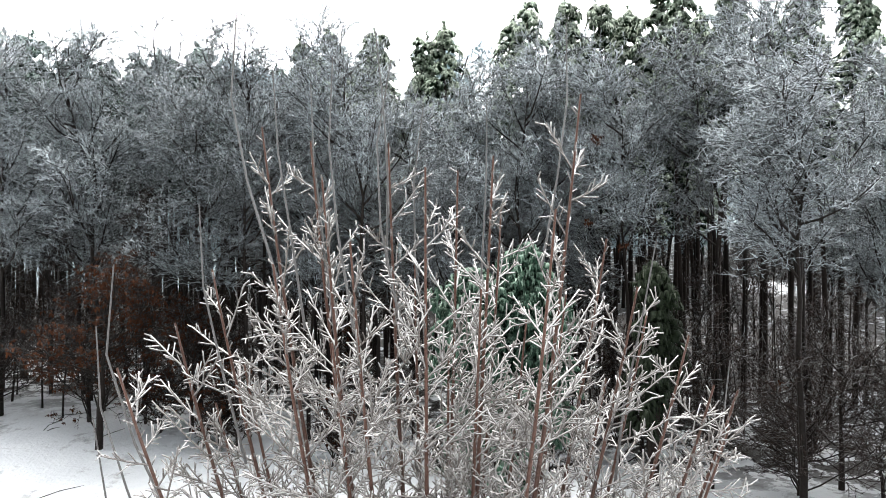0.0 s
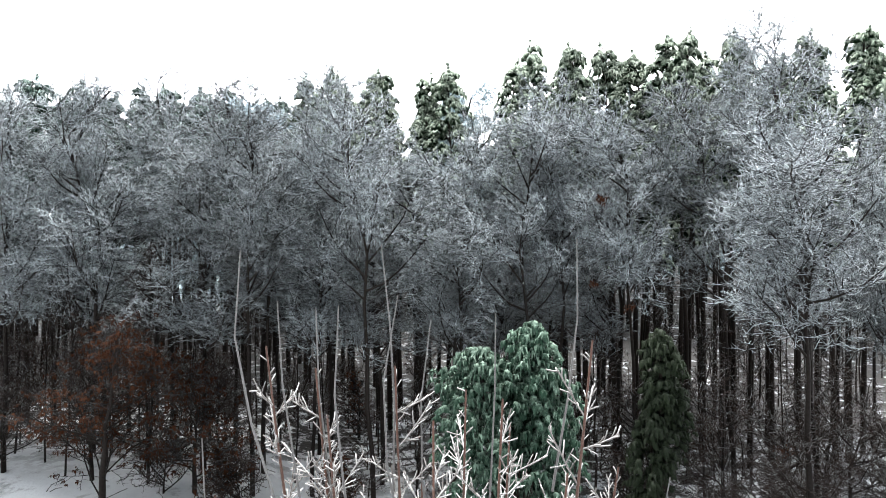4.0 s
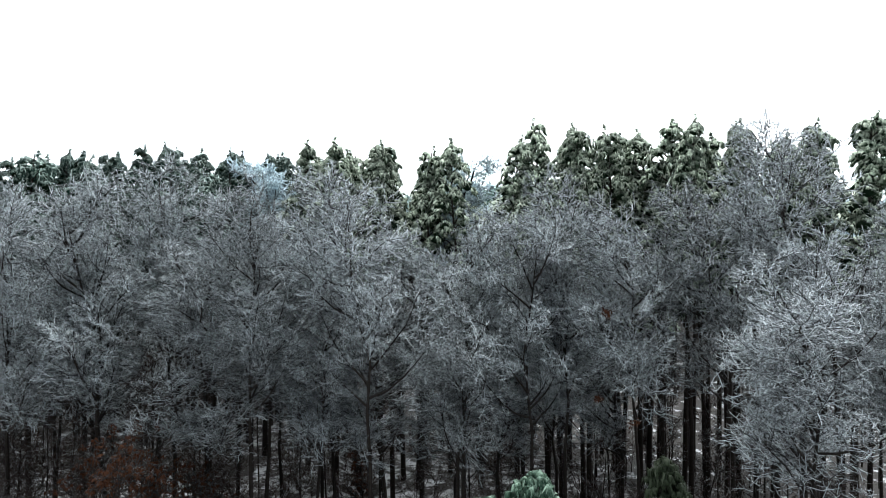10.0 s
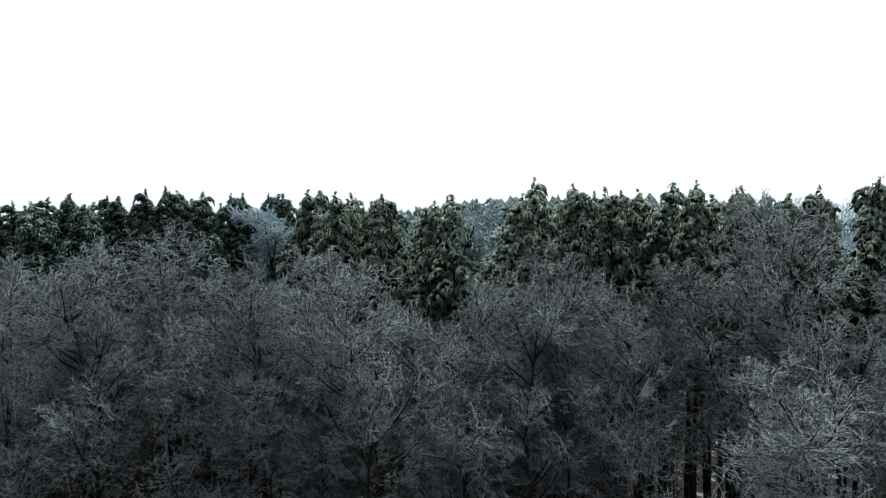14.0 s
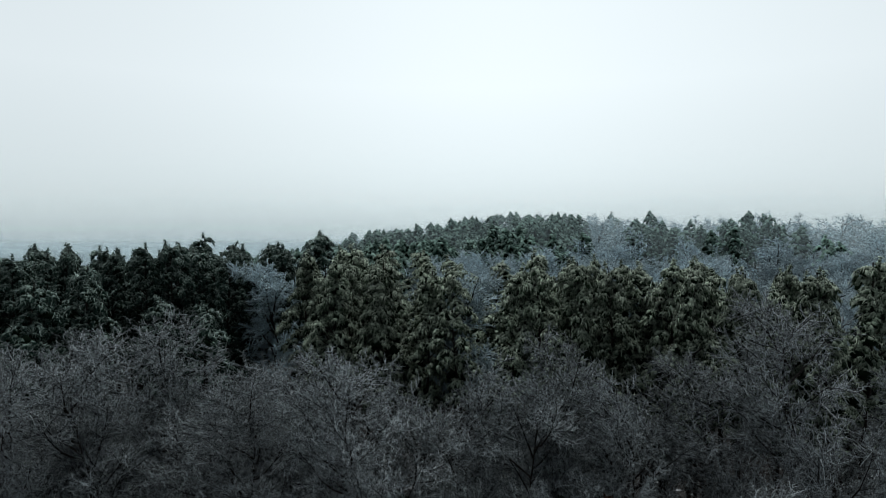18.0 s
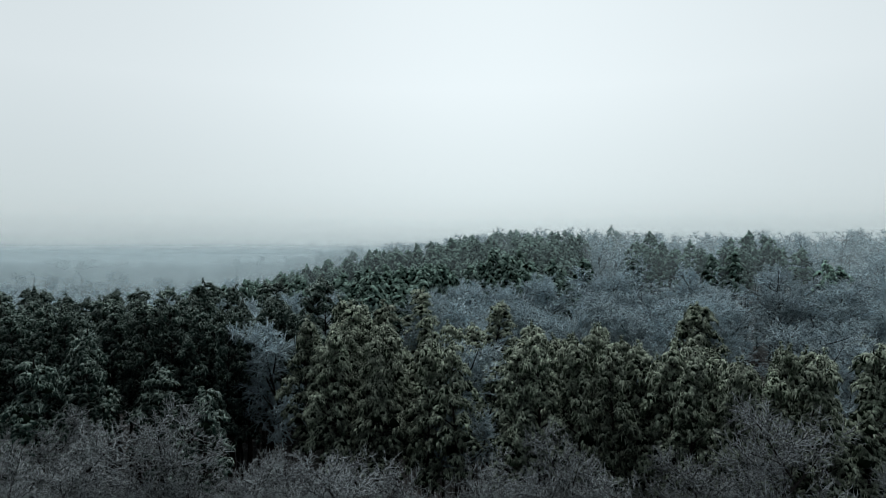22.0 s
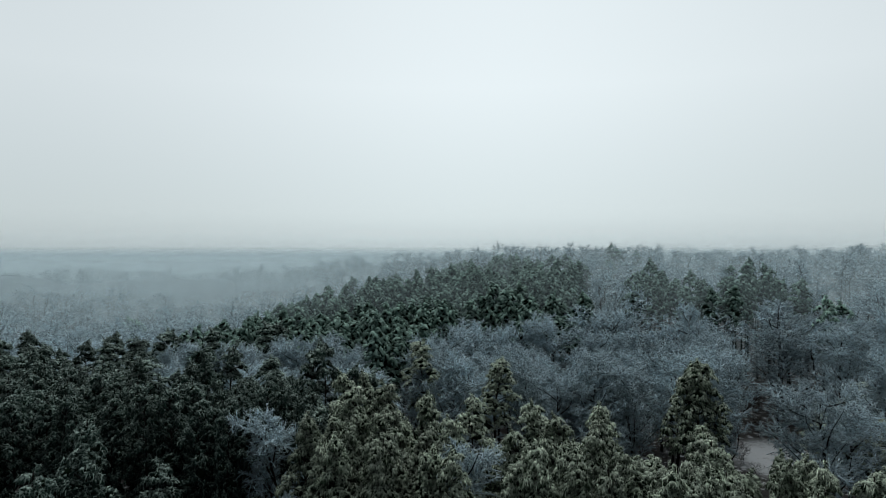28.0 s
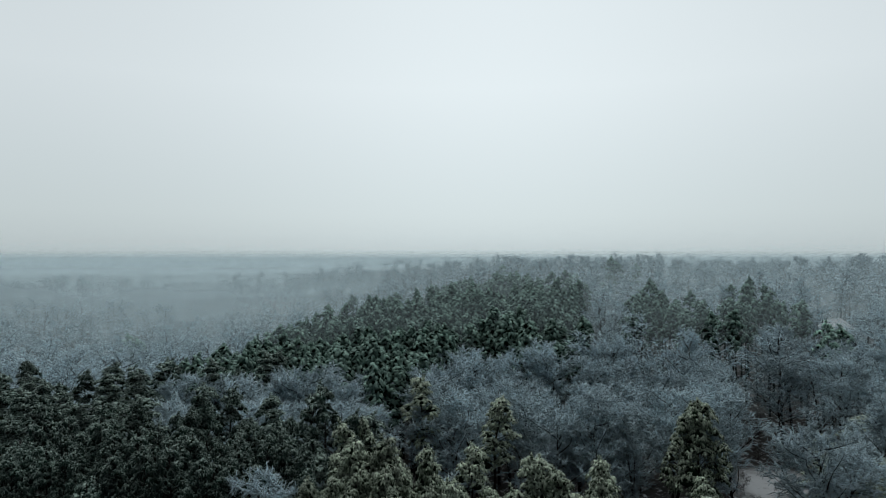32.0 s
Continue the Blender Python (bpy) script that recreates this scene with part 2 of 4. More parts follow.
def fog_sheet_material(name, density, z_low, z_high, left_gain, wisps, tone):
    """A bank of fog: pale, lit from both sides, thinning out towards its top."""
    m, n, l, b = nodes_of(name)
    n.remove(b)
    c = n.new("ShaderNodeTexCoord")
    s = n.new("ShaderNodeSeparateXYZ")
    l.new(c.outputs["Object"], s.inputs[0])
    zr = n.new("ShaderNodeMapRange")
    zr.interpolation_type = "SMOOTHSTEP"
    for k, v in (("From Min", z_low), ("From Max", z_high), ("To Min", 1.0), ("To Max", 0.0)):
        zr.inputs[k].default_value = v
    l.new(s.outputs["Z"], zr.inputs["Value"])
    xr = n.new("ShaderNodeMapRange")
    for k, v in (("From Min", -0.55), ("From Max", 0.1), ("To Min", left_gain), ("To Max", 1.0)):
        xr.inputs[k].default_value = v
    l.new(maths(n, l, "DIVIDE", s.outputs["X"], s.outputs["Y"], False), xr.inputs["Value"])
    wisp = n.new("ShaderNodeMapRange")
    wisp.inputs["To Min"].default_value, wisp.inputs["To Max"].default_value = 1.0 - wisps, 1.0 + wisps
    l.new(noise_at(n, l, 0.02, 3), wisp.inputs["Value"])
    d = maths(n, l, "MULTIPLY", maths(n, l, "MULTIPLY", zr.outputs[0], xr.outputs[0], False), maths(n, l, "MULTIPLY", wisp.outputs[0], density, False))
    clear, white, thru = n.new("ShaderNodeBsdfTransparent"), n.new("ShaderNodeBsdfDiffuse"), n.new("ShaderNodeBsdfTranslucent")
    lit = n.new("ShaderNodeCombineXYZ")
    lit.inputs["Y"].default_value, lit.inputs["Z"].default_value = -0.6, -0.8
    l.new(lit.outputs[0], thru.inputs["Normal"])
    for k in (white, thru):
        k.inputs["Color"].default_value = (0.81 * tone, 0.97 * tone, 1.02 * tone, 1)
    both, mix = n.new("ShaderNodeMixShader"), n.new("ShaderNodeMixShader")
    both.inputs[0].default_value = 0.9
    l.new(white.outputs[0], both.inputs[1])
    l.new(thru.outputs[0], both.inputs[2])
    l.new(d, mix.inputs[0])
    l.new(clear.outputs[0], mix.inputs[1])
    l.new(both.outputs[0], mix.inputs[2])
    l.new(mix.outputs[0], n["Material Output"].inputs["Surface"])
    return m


# ---- mesh helpers ----
def mesh_of(name, verts, faces, material, smooth=True):
    """A mesh of quads and triangles; a triangle's fourth corner is -1."""
    me = bpy.data.meshes.new(name)
    v, q = np.asarray(verts, dtype=np.float32).reshape(-1, 3), np.asarray(faces, dtype=np.int32).reshape(-1, 4)
    size = np.where(q[:, 3] < 0, 3, 4).astype(np.int32)
    corner = q.ravel()
    corner = corner[corner >= 0]
    me.vertices.add(len(v))
    me.vertices.foreach_set("co", v.ravel())
    me.loops.add(len(corner))
    me.loops.foreach_set("vertex_index", corner)
    me.polygons.add(len(q))
    me.polygons.foreach_set("loop_start", (np.cumsum(size) - size).astype(np.int32))
    me.polygons.foreach_set("loop_total", size)
    me.polygons.foreach_set("use_smooth", np.full(len(q), smooth))
    me.materials.append(material)
    me.update(calc_edges=True)
    return me


def part(name, geo, material, parent, label="", kind="", smooth=True):
    ob = new(name, mesh_of(name, geo[0], geo[1], material, smooth))
    ob.parent = parent
    return tagged(ob, label, kind=kind)


def unit(v):
    return v / np.maximum(np.linalg.norm(v, axis=-1, keepdims=True), 1e-9)


def tubes(p, r, sides=3):
    """Round stems along many lines at once: p is lines x points x 3, r lines x points."""
    p, r = np.asarray(p, float), np.asarray(r, float)
    n, k = p.shape[:2]
    t = unit(np.gradient(p, axis=1))
    ref = np.where(np.abs(t[..., 2:3]) > 0.9, np.array([1.0, 0, 0]), np.array([0, 0, 1.0]))
    a = unit(np.cross(t, ref))
    b = np.cross(t, a)
    ang = np.arange(sides) * 2 * math.pi / sides
    ring = p[:, :, None] + r[:, :, None, None] * (np.cos(ang)[:, None] * a[:, :, None] + np.sin(ang)[:, None] * b[:, :, None])
    i = np.arange(n * k * sides).reshape(n, k, sides)
    j = np.roll(i, -1, axis=2)
    q = np.stack([i[:, :-1], i[:, 1:], j[:, 1:], j[:, :-1]], axis=-1)
    return ring.reshape(-1, 3), q.reshape(-1, 4)


def rods(p, r0, r1, sides):
    """Stems of even thickness with blunt rounded ends, as glaze ice makes them."""
    n, k = p.shape[:2]
    end = p[:, -1:] + unit(p[:, -1:] - p[:, -2:-1]) * r1 * 0.7
    r = np.concatenate([np.linspace(r0, r1, k), [r1 * 0.3]])[None].repeat(n, 0)
    return tubes(np.concatenate([p, end], axis=1), r, sides)


def joined(*geos):
    vs, qs, at = [], [], 0
    for v, q in geos:
        vs.append(v)
        qs.append(np.where(q < 0, -1, q + at))
        at += len(v)
    return np.concatenate(vs), np.concatenate(qs)


def spikes(p, r):
    """Pointed three-sided twigs along many two-point lines."""
    n = len(p)
    d = unit(p[:, 1] - p[:, 0])
    ref = np.where(np.abs(d[:, 2:3]) > 0.9, np.array([1.0, 0, 0]), np.array([0, 0, 1.0]))
    a = unit(np.cross(d, ref))
    b = np.cross(d, a)
    v = np.stack([p[:, 0] + a * r, p[:, 0] - a * 0.5 * r + b * 0.87 * r, p[:, 0] - a * 0.5 * r - b * 0.87 * r, p[:, 1]], axis=1).reshape(-1, 3)
    i = np.arange(n)[:, None] * 4
    return v, np.concatenate([i + [0, 1, 3, 0], i + [1, 2, 3, 0], i + [2, 0, 3, 0]]) * [1, 1, 1, 0] + [0, 0, 0, -1]


def slips(p, r):
    """Flat pointed twigs along many two-point lines, rolled at random but mostly face up."""
    n = len(p)
    d = unit(p[:, 1] - p[:, 0])
    face = np.random.default_rng(n).normal(size=(n, 3)) * [0.7, 0.7, 0.5] + [0, 0, 0.8]
    a = unit(np.cross(d, face)) * r
    v = np.stack([p[:, 0] + a, p[:, 0] - a, p[:, 1]], axis=1).reshape(-1, 3)
    return v, np.arange(n)[:, None] * [3, 3, 3, 0] + [0, 1, 2, -1]


def spawn(rng, parents, count, lo, hi, length, angle, lift, points=3, taper_len=0.6, wob=0.12):
    """Side shoots: count of them on every parent line, between lo and hi of its length."""
    n, k = parents.shape[:2]
    u = lo + (hi - lo) * (np.arange(count)[None] + rng.random((n, count))) / count
    f = u * (k - 1)
    i0 = np.minimum(f.astype(int), k - 2)
    w = (f - i0)[..., None]
    rows = np.arange(n)[:, None]
    a, b = parents[rows, i0], parents[rows, i0 + 1]
    base, d = a + (b - a) * w, unit(b - a)
    side = rng.normal(size=base.shape)
    side = unit(side - (side * d).sum(-1, keepdims=True) * d)
    an = np.radians(angle + rng.normal(size=u.shape) * 12)[..., None]
    out = unit(d * np.cos(an) + side * np.sin(an))
    ln = (length * (1 - taper_len * u) * rng.uniform(0.65, 1.25, u.shape))[..., None]
    pts = [base]
    cur, step = base, ln / (points - 1)
    for s in range(points - 1):
        out = unit(out + np.array([0, 0, lift]) + rng.normal(size=out.shape) * wob)
        cur = cur + out * step
        pts.append(cur)
    return np.stack(pts, axis=2).reshape(n * count, points, 3), u.reshape(-1)


def taper(n, k, r0, r1):
    return np.linspace(r0, r1, k)[None].repeat(n, 0)


def ground_z(x, y):
    """The lie of the land: a flat meadow, a hill that climbs away, a valley that drops off on one side."""
    x, y = np.asarray(x, float), np.asarray(y, float)
    up = np.interp(y, [45, 90, 120, 135, 190, 260, 400], [0, 3.4, 8.4, 9.6, 12.5, 13.5, 13.5])
    down = np.interp(y, [70, 150, 220, 320, 450, 700], [0, -2.5, -3.0, 1.0, 5.0, 6.0])
    slope = np.clip((x / np.maximum(y, 20) + 0.42) / 0.55, 0, 1)
    slope = slope * slope * (3 - 2 * slope)
    swell = np.clip(y / 100 - 1, 0, 1) * 1.6 * np.sin(x * 0.045 + 0.6) * np.cos(y * 0.03) + 0.12 * np.sin(x * 0.21 + 1.0) * np.cos(y * 0.17) + 0.05 * np.sin(x * 0.9 + y * 0.6)
    bank_x, bank_y = np.clip((-x - 4) / 6, 0, 1), np.clip((y - 17) / 8, 0, 1)
    swell = swell + 0.9 * bank_x * bank_x * (3 - 2 * bank_x) * bank_y * bank_y * (3 - 2 * bank_y)
    return 0.6 + swell + up * slope + down * (1 - slope)


# ---- ground ----
def graded(lo, mid_lo, mid_hi, hi, n_mid, n_out):
    out_a = mid_lo - (mid_lo - lo) * np.linspace(0, 1, n_out + 1)[1:] ** 2.5
    out_b = mid_hi + (hi - mid_hi) * np.linspace(0, 1, n_out + 1)[1:] ** 2.5
    return np.concatenate([out_a[::-1], np.linspace(mid_lo, mid_hi, n_mid), out_b])


gx, gy = graded(-3000, -60, 80, 3000, 112, 36), graded(-3000, -20, 200, 4000, 150, 36)
mx, my = np.meshgrid(gx, gy)
mz = ground_z(mx, my)
gi = np.arange(mx.size).reshape(mx.shape)
gq = np.stack([gi[:-1, :-1], gi[:-1, 1:], gi[1:, 1:], gi[1:, :-1]], axis=-1)
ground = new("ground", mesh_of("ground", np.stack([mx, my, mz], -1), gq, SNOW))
tagged(ground, "snow-covered meadow and patchy woodland floor with leaf litter", "ground", kind="structure")

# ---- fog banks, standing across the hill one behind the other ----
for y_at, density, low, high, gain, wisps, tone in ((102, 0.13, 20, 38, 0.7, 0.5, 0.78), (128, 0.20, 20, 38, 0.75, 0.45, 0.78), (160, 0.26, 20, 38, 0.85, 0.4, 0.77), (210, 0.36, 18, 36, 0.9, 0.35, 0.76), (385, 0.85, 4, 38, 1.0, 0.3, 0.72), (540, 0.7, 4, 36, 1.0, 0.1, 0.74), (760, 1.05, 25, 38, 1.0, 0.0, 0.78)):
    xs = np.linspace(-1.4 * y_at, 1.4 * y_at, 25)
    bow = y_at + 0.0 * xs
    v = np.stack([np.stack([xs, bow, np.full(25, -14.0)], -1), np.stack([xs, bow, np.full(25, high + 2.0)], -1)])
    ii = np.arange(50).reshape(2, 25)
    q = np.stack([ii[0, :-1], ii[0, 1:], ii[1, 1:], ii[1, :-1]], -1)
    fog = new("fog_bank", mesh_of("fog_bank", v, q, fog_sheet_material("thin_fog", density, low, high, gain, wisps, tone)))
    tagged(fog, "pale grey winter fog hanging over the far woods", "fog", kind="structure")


# ---- trees ----
def place_z(x, y):
    return float(ground_z(x, y))


def spot(x, y, scale=1.0, turn=0.0, wide=None, sink=0.05, lean=(0, 0)):
    w = scale if wide is None else wide
    return Matrix.LocRotScale((x, y, place_z(x, y) - sink), Euler((lean[0], lean[1], turn)), (w, w, scale))


def broadleaf_lines(seed, h, spread, counts, fork=0.25, lift=0.10, droop=0.0):
    """Trunk, limbs, boughs, shoots and twigs of a bare broadleaf tree of height h."""
    rng = np.random.default_rng(seed)
    k = 9
    tz = np.linspace(0, 1, k)
    bend = np.cumsum(rng.normal(size=(k, 2)) * 0.018 * h, axis=0) * tz[:, None]
    trunk = np.stack([bend[:, 0], bend[:, 1], tz * h * 0.97], -1)[None]
    limbs, u1 = spawn(rng, trunk, counts[0], fork, 0.95, spread, 54, 0.16, 6, 0.62, 0.12)
    boughs, u2 = spawn(rng, limbs, counts[1], 0.15, 1.0, spread * 0.36, 52, lift * 0.6, 4, 0.45, 0.16)
    shoots, u3 = spawn(rng, boughs, counts[2], 0.1, 1.0, spread * 0.17, 56, lift * 0.3 - droop, 3, 0.35, 0.24)
    twigs, u4 = spawn(rng, shoots, counts[3], 0.1, 1.0, spread * 0.062, 56, lift * 0.1 - droop, 2, 0.3, 0.25)
    squeeze = h / max(a[..., 2].max() for a in (trunk, limbs, boughs, shoots))
    for a in (trunk, limbs, boughs, shoots, twigs):
        a[..., 2] *= squeeze
    return trunk, limbs, boughs, shoots, twigs


def broadleaf(name, seed, h, spread, counts, label, category="tree", girth=0.19, twig_r=0.013, twig_mat=None, group="", droop=0.0, fork=0.25, lone_limbs=False, plain=False):
    trunk, limbs, boughs, shoots, twigs = broadleaf_lines(seed, h, spread, counts, fork, 0.10, droop)
    top = tagged(new(name), label, category, group)
    part("trunk", tubes(trunk, np.linspace(1, 0.08, 9)[None] ** 0.9 * girth, 8), BARK, top)
    if lone_limbs:
        for k in range(len(limbs)):
            part("limb", tubes(limbs[k:k + 1], taper(1, 6, girth * 0.42, girth * 0.08), 5), BARK, top)
    else:
        part("limbwork", tubes(limbs, taper(len(limbs), 6, girth * 0.42, girth * 0.08), 4), BARK, top, kind="stuff")
    part("boughwork", tubes(boughs, taper(len(boughs), 4, girth * 0.13, twig_r * 1.1), 3), HAZED_PALE_TWIG if twig_mat is HAZED_PALE_TWIG else LIMB, top, kind="stuff")
    part("twig_crown", joined(spikes(shoots[:, [0, 2]], twig_r * 1.4) if plain else tubes(shoots, taper(len(shoots), 3, twig_r * 1.15, twig_r * 0.8), 3), spikes(twigs, twig_r * 1.1)), twig_mat or TWIG, top, "fine twigs cased in ice", "stuff")
    return top


def tufts(rng, centres, outward, blades, length, width, droop):
    """Mops of needles bowed down by ice: overlapping bent blades all round a leaning axis."""
    n = len(centres)
    axis = unit(outward * 0.45 + np.array([0, 0, 0.9]) + rng.normal(size=(n, 3)) * 0.3)
    a = unit(np.cross(axis, np.array([0.31, 0.95, 0.05])))
    b = np.cross(axis, a)
    turn = (np.arange(blades)[None] + rng.uniform(-0.35, 0.35, (n, blades))) * 2 * math.pi / blades + rng.uniform(0, 6.3, (n, 1))
    d = np.cos(turn)[..., None] * a[:, None] + np.sin(turn)[..., None] * b[:, None]
    side = np.cross(axis[:, None], d)
    ln = length * rng.uniform(0.7, 1.25, (n, 1, 1)) * rng.uniform(0.7, 1.25, (n, blades, 1))
    c = centres[:, None] + 0 * d
    mid = c + d * ln * 0.48 + axis[:, None] * ln * rng.uniform(0.0, 0.28, (n, blades, 1))
    tip = c + d * ln * rng.uniform(0.65, 1.0, (n, blades, 1)) + np.array([0, 0, -1.0]) * ln * droop * rng.uniform(0.6, 1.4, (n, blades, 1))
    w = width * ln / length * rng.uniform(0.8, 1.2, (n, blades, 1))
    v = np.stack([c, mid - side * w, tip, mid + side * w], axis=2).reshape(-1, 3)
    return v, np.arange(n * blades)[:, None] * 4 + [0, 1, 2, 3]


def mops(rng, centres, outward, size, droop=1.0, sides=7, lean=0.4):
    """Clumps of needles bowed into ragged caps by the ice: a crown point, a shoulder and a rim of hanging tips."""
    n = len(centres)
    size = np.broadcast_to(np.asarray(size, float), (n,)) * rng.uniform(0.65, 1.35, n)
    long = unit(outward * [1, 1, 0] + rng.normal(size=(n, 3)) * [0.35, 0.35, 0])
    wide = np.stack([-long[:, 1], long[:, 0], long[:, 2]], -1)
    ang = (np.arange(sides)[None] + rng.uniform(-0.3, 0.3, (n, sides))) * 2 * math.pi / sides + rng.uniform(0, 6.3, (n, 1))
    flat = np.cos(ang)[..., None] * long[:, None] * 1.25 + np.sin(ang)[..., None] * wide[:, None] * 0.9
    tilt = (np.cos(ang) * rng.uniform(0.5, 1.5, (n, 1)) * np.broadcast_to(np.asarray(lean, float), (n,))[:, None])[..., None]
    up = np.array([0, 0, 1.0])
    r = size[:, None, None]
    tooth = np.where(np.arange(sides) % 2 == 0, 1.0, 0.62)[None, :, None]
    shoulder = centres[:, None] + flat * r * rng.uniform(0.45, 0.75, (n, sides, 1)) + up * r * (rng.uniform(-0.05, 0.32, (n, sides, 1)) - 0.6 * tilt)
    rim = centres[:, None] + flat * r * rng.uniform(0.7, 1.2, (n, sides, 1)) * tooth + up * r * (-0.75 * droop * rng.uniform(0.3, 1.5, (n, sides, 1)) * tooth - 1.0 * tilt)
    peak = centres[:, None] + up * r * rng.uniform(0.25, 0.5, (n, 1, 1))
    v = np.concatenate([peak, shoulder, rim], axis=1).reshape(-1, 3)
    k = np.arange(sides)
    nxt = (k + 1) % sides
    fan = np.stack([0 * k, 1 + k, 1 + nxt, 0 * k - 1], -1)
    skirt = np.stack([1 + k, 1 + sides + k, 1 + sides + nxt, 1 + nxt], -1)
    q = np.concatenate([fan, skirt])
    off = (np.arange(n) * (1 + 2 * sides))[:, None, None]
    return v, np.where(q[None] < 0, -1, q[None] + off).reshape(-1, 4)


def pine_lines(seed, h, crown_from, reach, lobes, pads, lobe_r, size, sides=6, fringe=4):
    """Trunk, boughs and crown of a pine: rounded plumes at the ends of its boughs, each a dome of hanging needle clumps."""
    rng = np.random.default_rng(seed)
    k = 8
    tz = np.linspace(0, 1, k)
    bend = np.cumsum(rng.normal(size=(k, 2)) * 0.008 * h, axis=0) * tz[:, None]
    trunk = np.stack([bend[:, 0], bend[:, 1], tz * h * 0.985], -1)[None]
    rel = ((np.arange(lobes) + rng.random(lobes)) / lobes) ** 0.85 * 0.93
    az = np.arange(lobes) * 2.4 + rng.normal(size=lobes) * 0.4
    far = reach * np.minimum(1, 1.4 * (1 - rel) ** 0.6) * np.clip(0.55 + rel * 2.5, 0, 1) * rng.uniform(0.4, 1.35, lobes)
    u = crown_from + (1 - crown_from) * rel
    axis = np.stack([np.interp(u, tz, bend[:, 0]), np.interp(u, tz, bend[:, 1]), u * h], -1)
    out = np.stack([np.cos(az), np.sin(az), 0 * az], -1)
    big = lobe_r * (1 - 0.45 * rel) * rng.uniform(0.75, 1.3, lobes)
    heart_at = axis + out * far[:, None]
    drop = 0.25 + 0.3 * rng.random(lobes)
    lines = np.stack([axis - [0, 0, 1] * (far * 0.5)[:, None], axis + out * (far * 0.5)[:, None] - [0, 0, 1] * (far * 0.1)[:, None], heart_at - [0, 0, 1] * (big * 0.2)[:, None]], 1)
    # clumps over each plume's dome, lying flat on top and hanging at the sides
    nz = rng.uniform(-0.25, 1, (lobes, pads))
    pa = rng.uniform(0, 2 * math.pi, (lobes, pads))
    flat = np.sqrt(np.clip(1 - nz ** 2, 0, 1))
    side = np.stack([np.cos(pa), np.sin(pa), 0 * pa], -1)
    c = heart_at[:, None] + big[:, None, None] * (side * flat[..., None] + np.array([0, 0, 0.8]) * nz[..., None]) * rng.uniform(0.8, 1.08, (lobes, pads, 1))
    c = c - np.array([0, 0, 1.0]) * (np.maximum((side * out[:, None]).sum(-1), 0) * flat * big[:, None] * drop[:, None] * 1.6)[..., None]
    c, side = c.reshape(-1, 3), side.reshape(-1, 3)
    lean = (0.15 + 1.35 * (1 - np.clip(nz, 0, 1))).ravel()
    # the nodding leader
    fall = np.array([0.0, 0.10, 0.22, 0.36, 0.52, 0.68, 0.86, 1.06, 1.28])
    nod = rng.normal(size=2) * 0.2
    tips = np.array([bend[-1, 0], bend[-1, 1], h - 0.06]) + np.stack([nod[0] * (1 - fall) + rng.normal(size=9) * 0.14 * fall, nod[1] * (1 - fall) + rng.normal(size=9) * 0.14 * fall, -fall], -1)
    c, side, lean = np.concatenate([c, tips]), np.concatenate([side, rng.normal(size=(9, 3))]), np.concatenate([lean, np.linspace(0.3, 1.0, 9)])
    crown = mops(rng, c, side, np.concatenate([np.full(lobes * pads, size), size * np.linspace(0.8, 1.4, 9)]), 1.0, sides, lean)
    if fringe:
        crown = joined(crown, tufts(rng, c, side, fringe, size * 2.3, size * 0.20, 0.5))
    # a dark core in every plume, so that its gaps read as shade
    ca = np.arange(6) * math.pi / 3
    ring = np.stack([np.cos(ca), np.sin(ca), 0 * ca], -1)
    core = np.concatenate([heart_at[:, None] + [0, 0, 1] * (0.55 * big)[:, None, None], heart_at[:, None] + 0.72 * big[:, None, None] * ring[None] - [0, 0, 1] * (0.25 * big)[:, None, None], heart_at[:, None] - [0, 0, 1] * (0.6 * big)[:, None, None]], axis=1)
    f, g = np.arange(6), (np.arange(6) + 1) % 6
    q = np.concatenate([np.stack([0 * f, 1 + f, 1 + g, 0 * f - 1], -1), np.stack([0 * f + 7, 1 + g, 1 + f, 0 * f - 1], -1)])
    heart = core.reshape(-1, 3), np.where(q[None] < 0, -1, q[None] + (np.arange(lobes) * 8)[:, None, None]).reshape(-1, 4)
    return trunk, lines, crown, heart


def pine(seed, h, label, lod=0, group="pines of the stand", crown_from=0.5, reach=0.85, girth=0.14, name="pine_tree", needles=None):
    lobes, pads, lobe_r, size, sides = ((34, 23, 0.46, 0.11, 5), (28, 20, 0.54, 0.13, 5), (20, 12, 0.75, 0.24, 5), (60, 26, 0.85, 0.15, 5))[lod]
    trunk, lines, crown, heart = pine_lines(seed, h, crown_from, reach, lobes, pads, lobe_r, size, sides, 4)
    top = tagged(new(name), label, "pine tree", group)
    part("trunk", tubes(trunk, np.linspace(1, 0.15, 8)[None] * girth, 8), PINE_BARK, top)
    part("branchwork", tubes(lines, taper(len(lines), 3, 0.045, 0.02), 3), PINE_BARK, top, kind="stuff")
    part("inner_foliage", heart, INNER_SHADE, top, "dark core that puts shade deep in the crown")
    part("needle_crown", crown, needles or NEEDLE, top, "drooping green needles under glaze ice", "stuff")
    return top


def clone(ob, m):
    """A copy at the pose m, whatever the scale of the one copied."""
    return copy_thing(ob, m @ Matrix.Diagonal((*(1 / v for v in ob.scale), 1)))


def repeat(templates, spots):
    """Stands the templates themselves first, then copies of them, at the given poses."""
    for k, m in enumerate(spots):
        t = templates[k % len(templates)]
        if k < len(templates):
            t.matrix_basis = m
        else:
            clone(t, m)


place = np.random.default_rng(11)

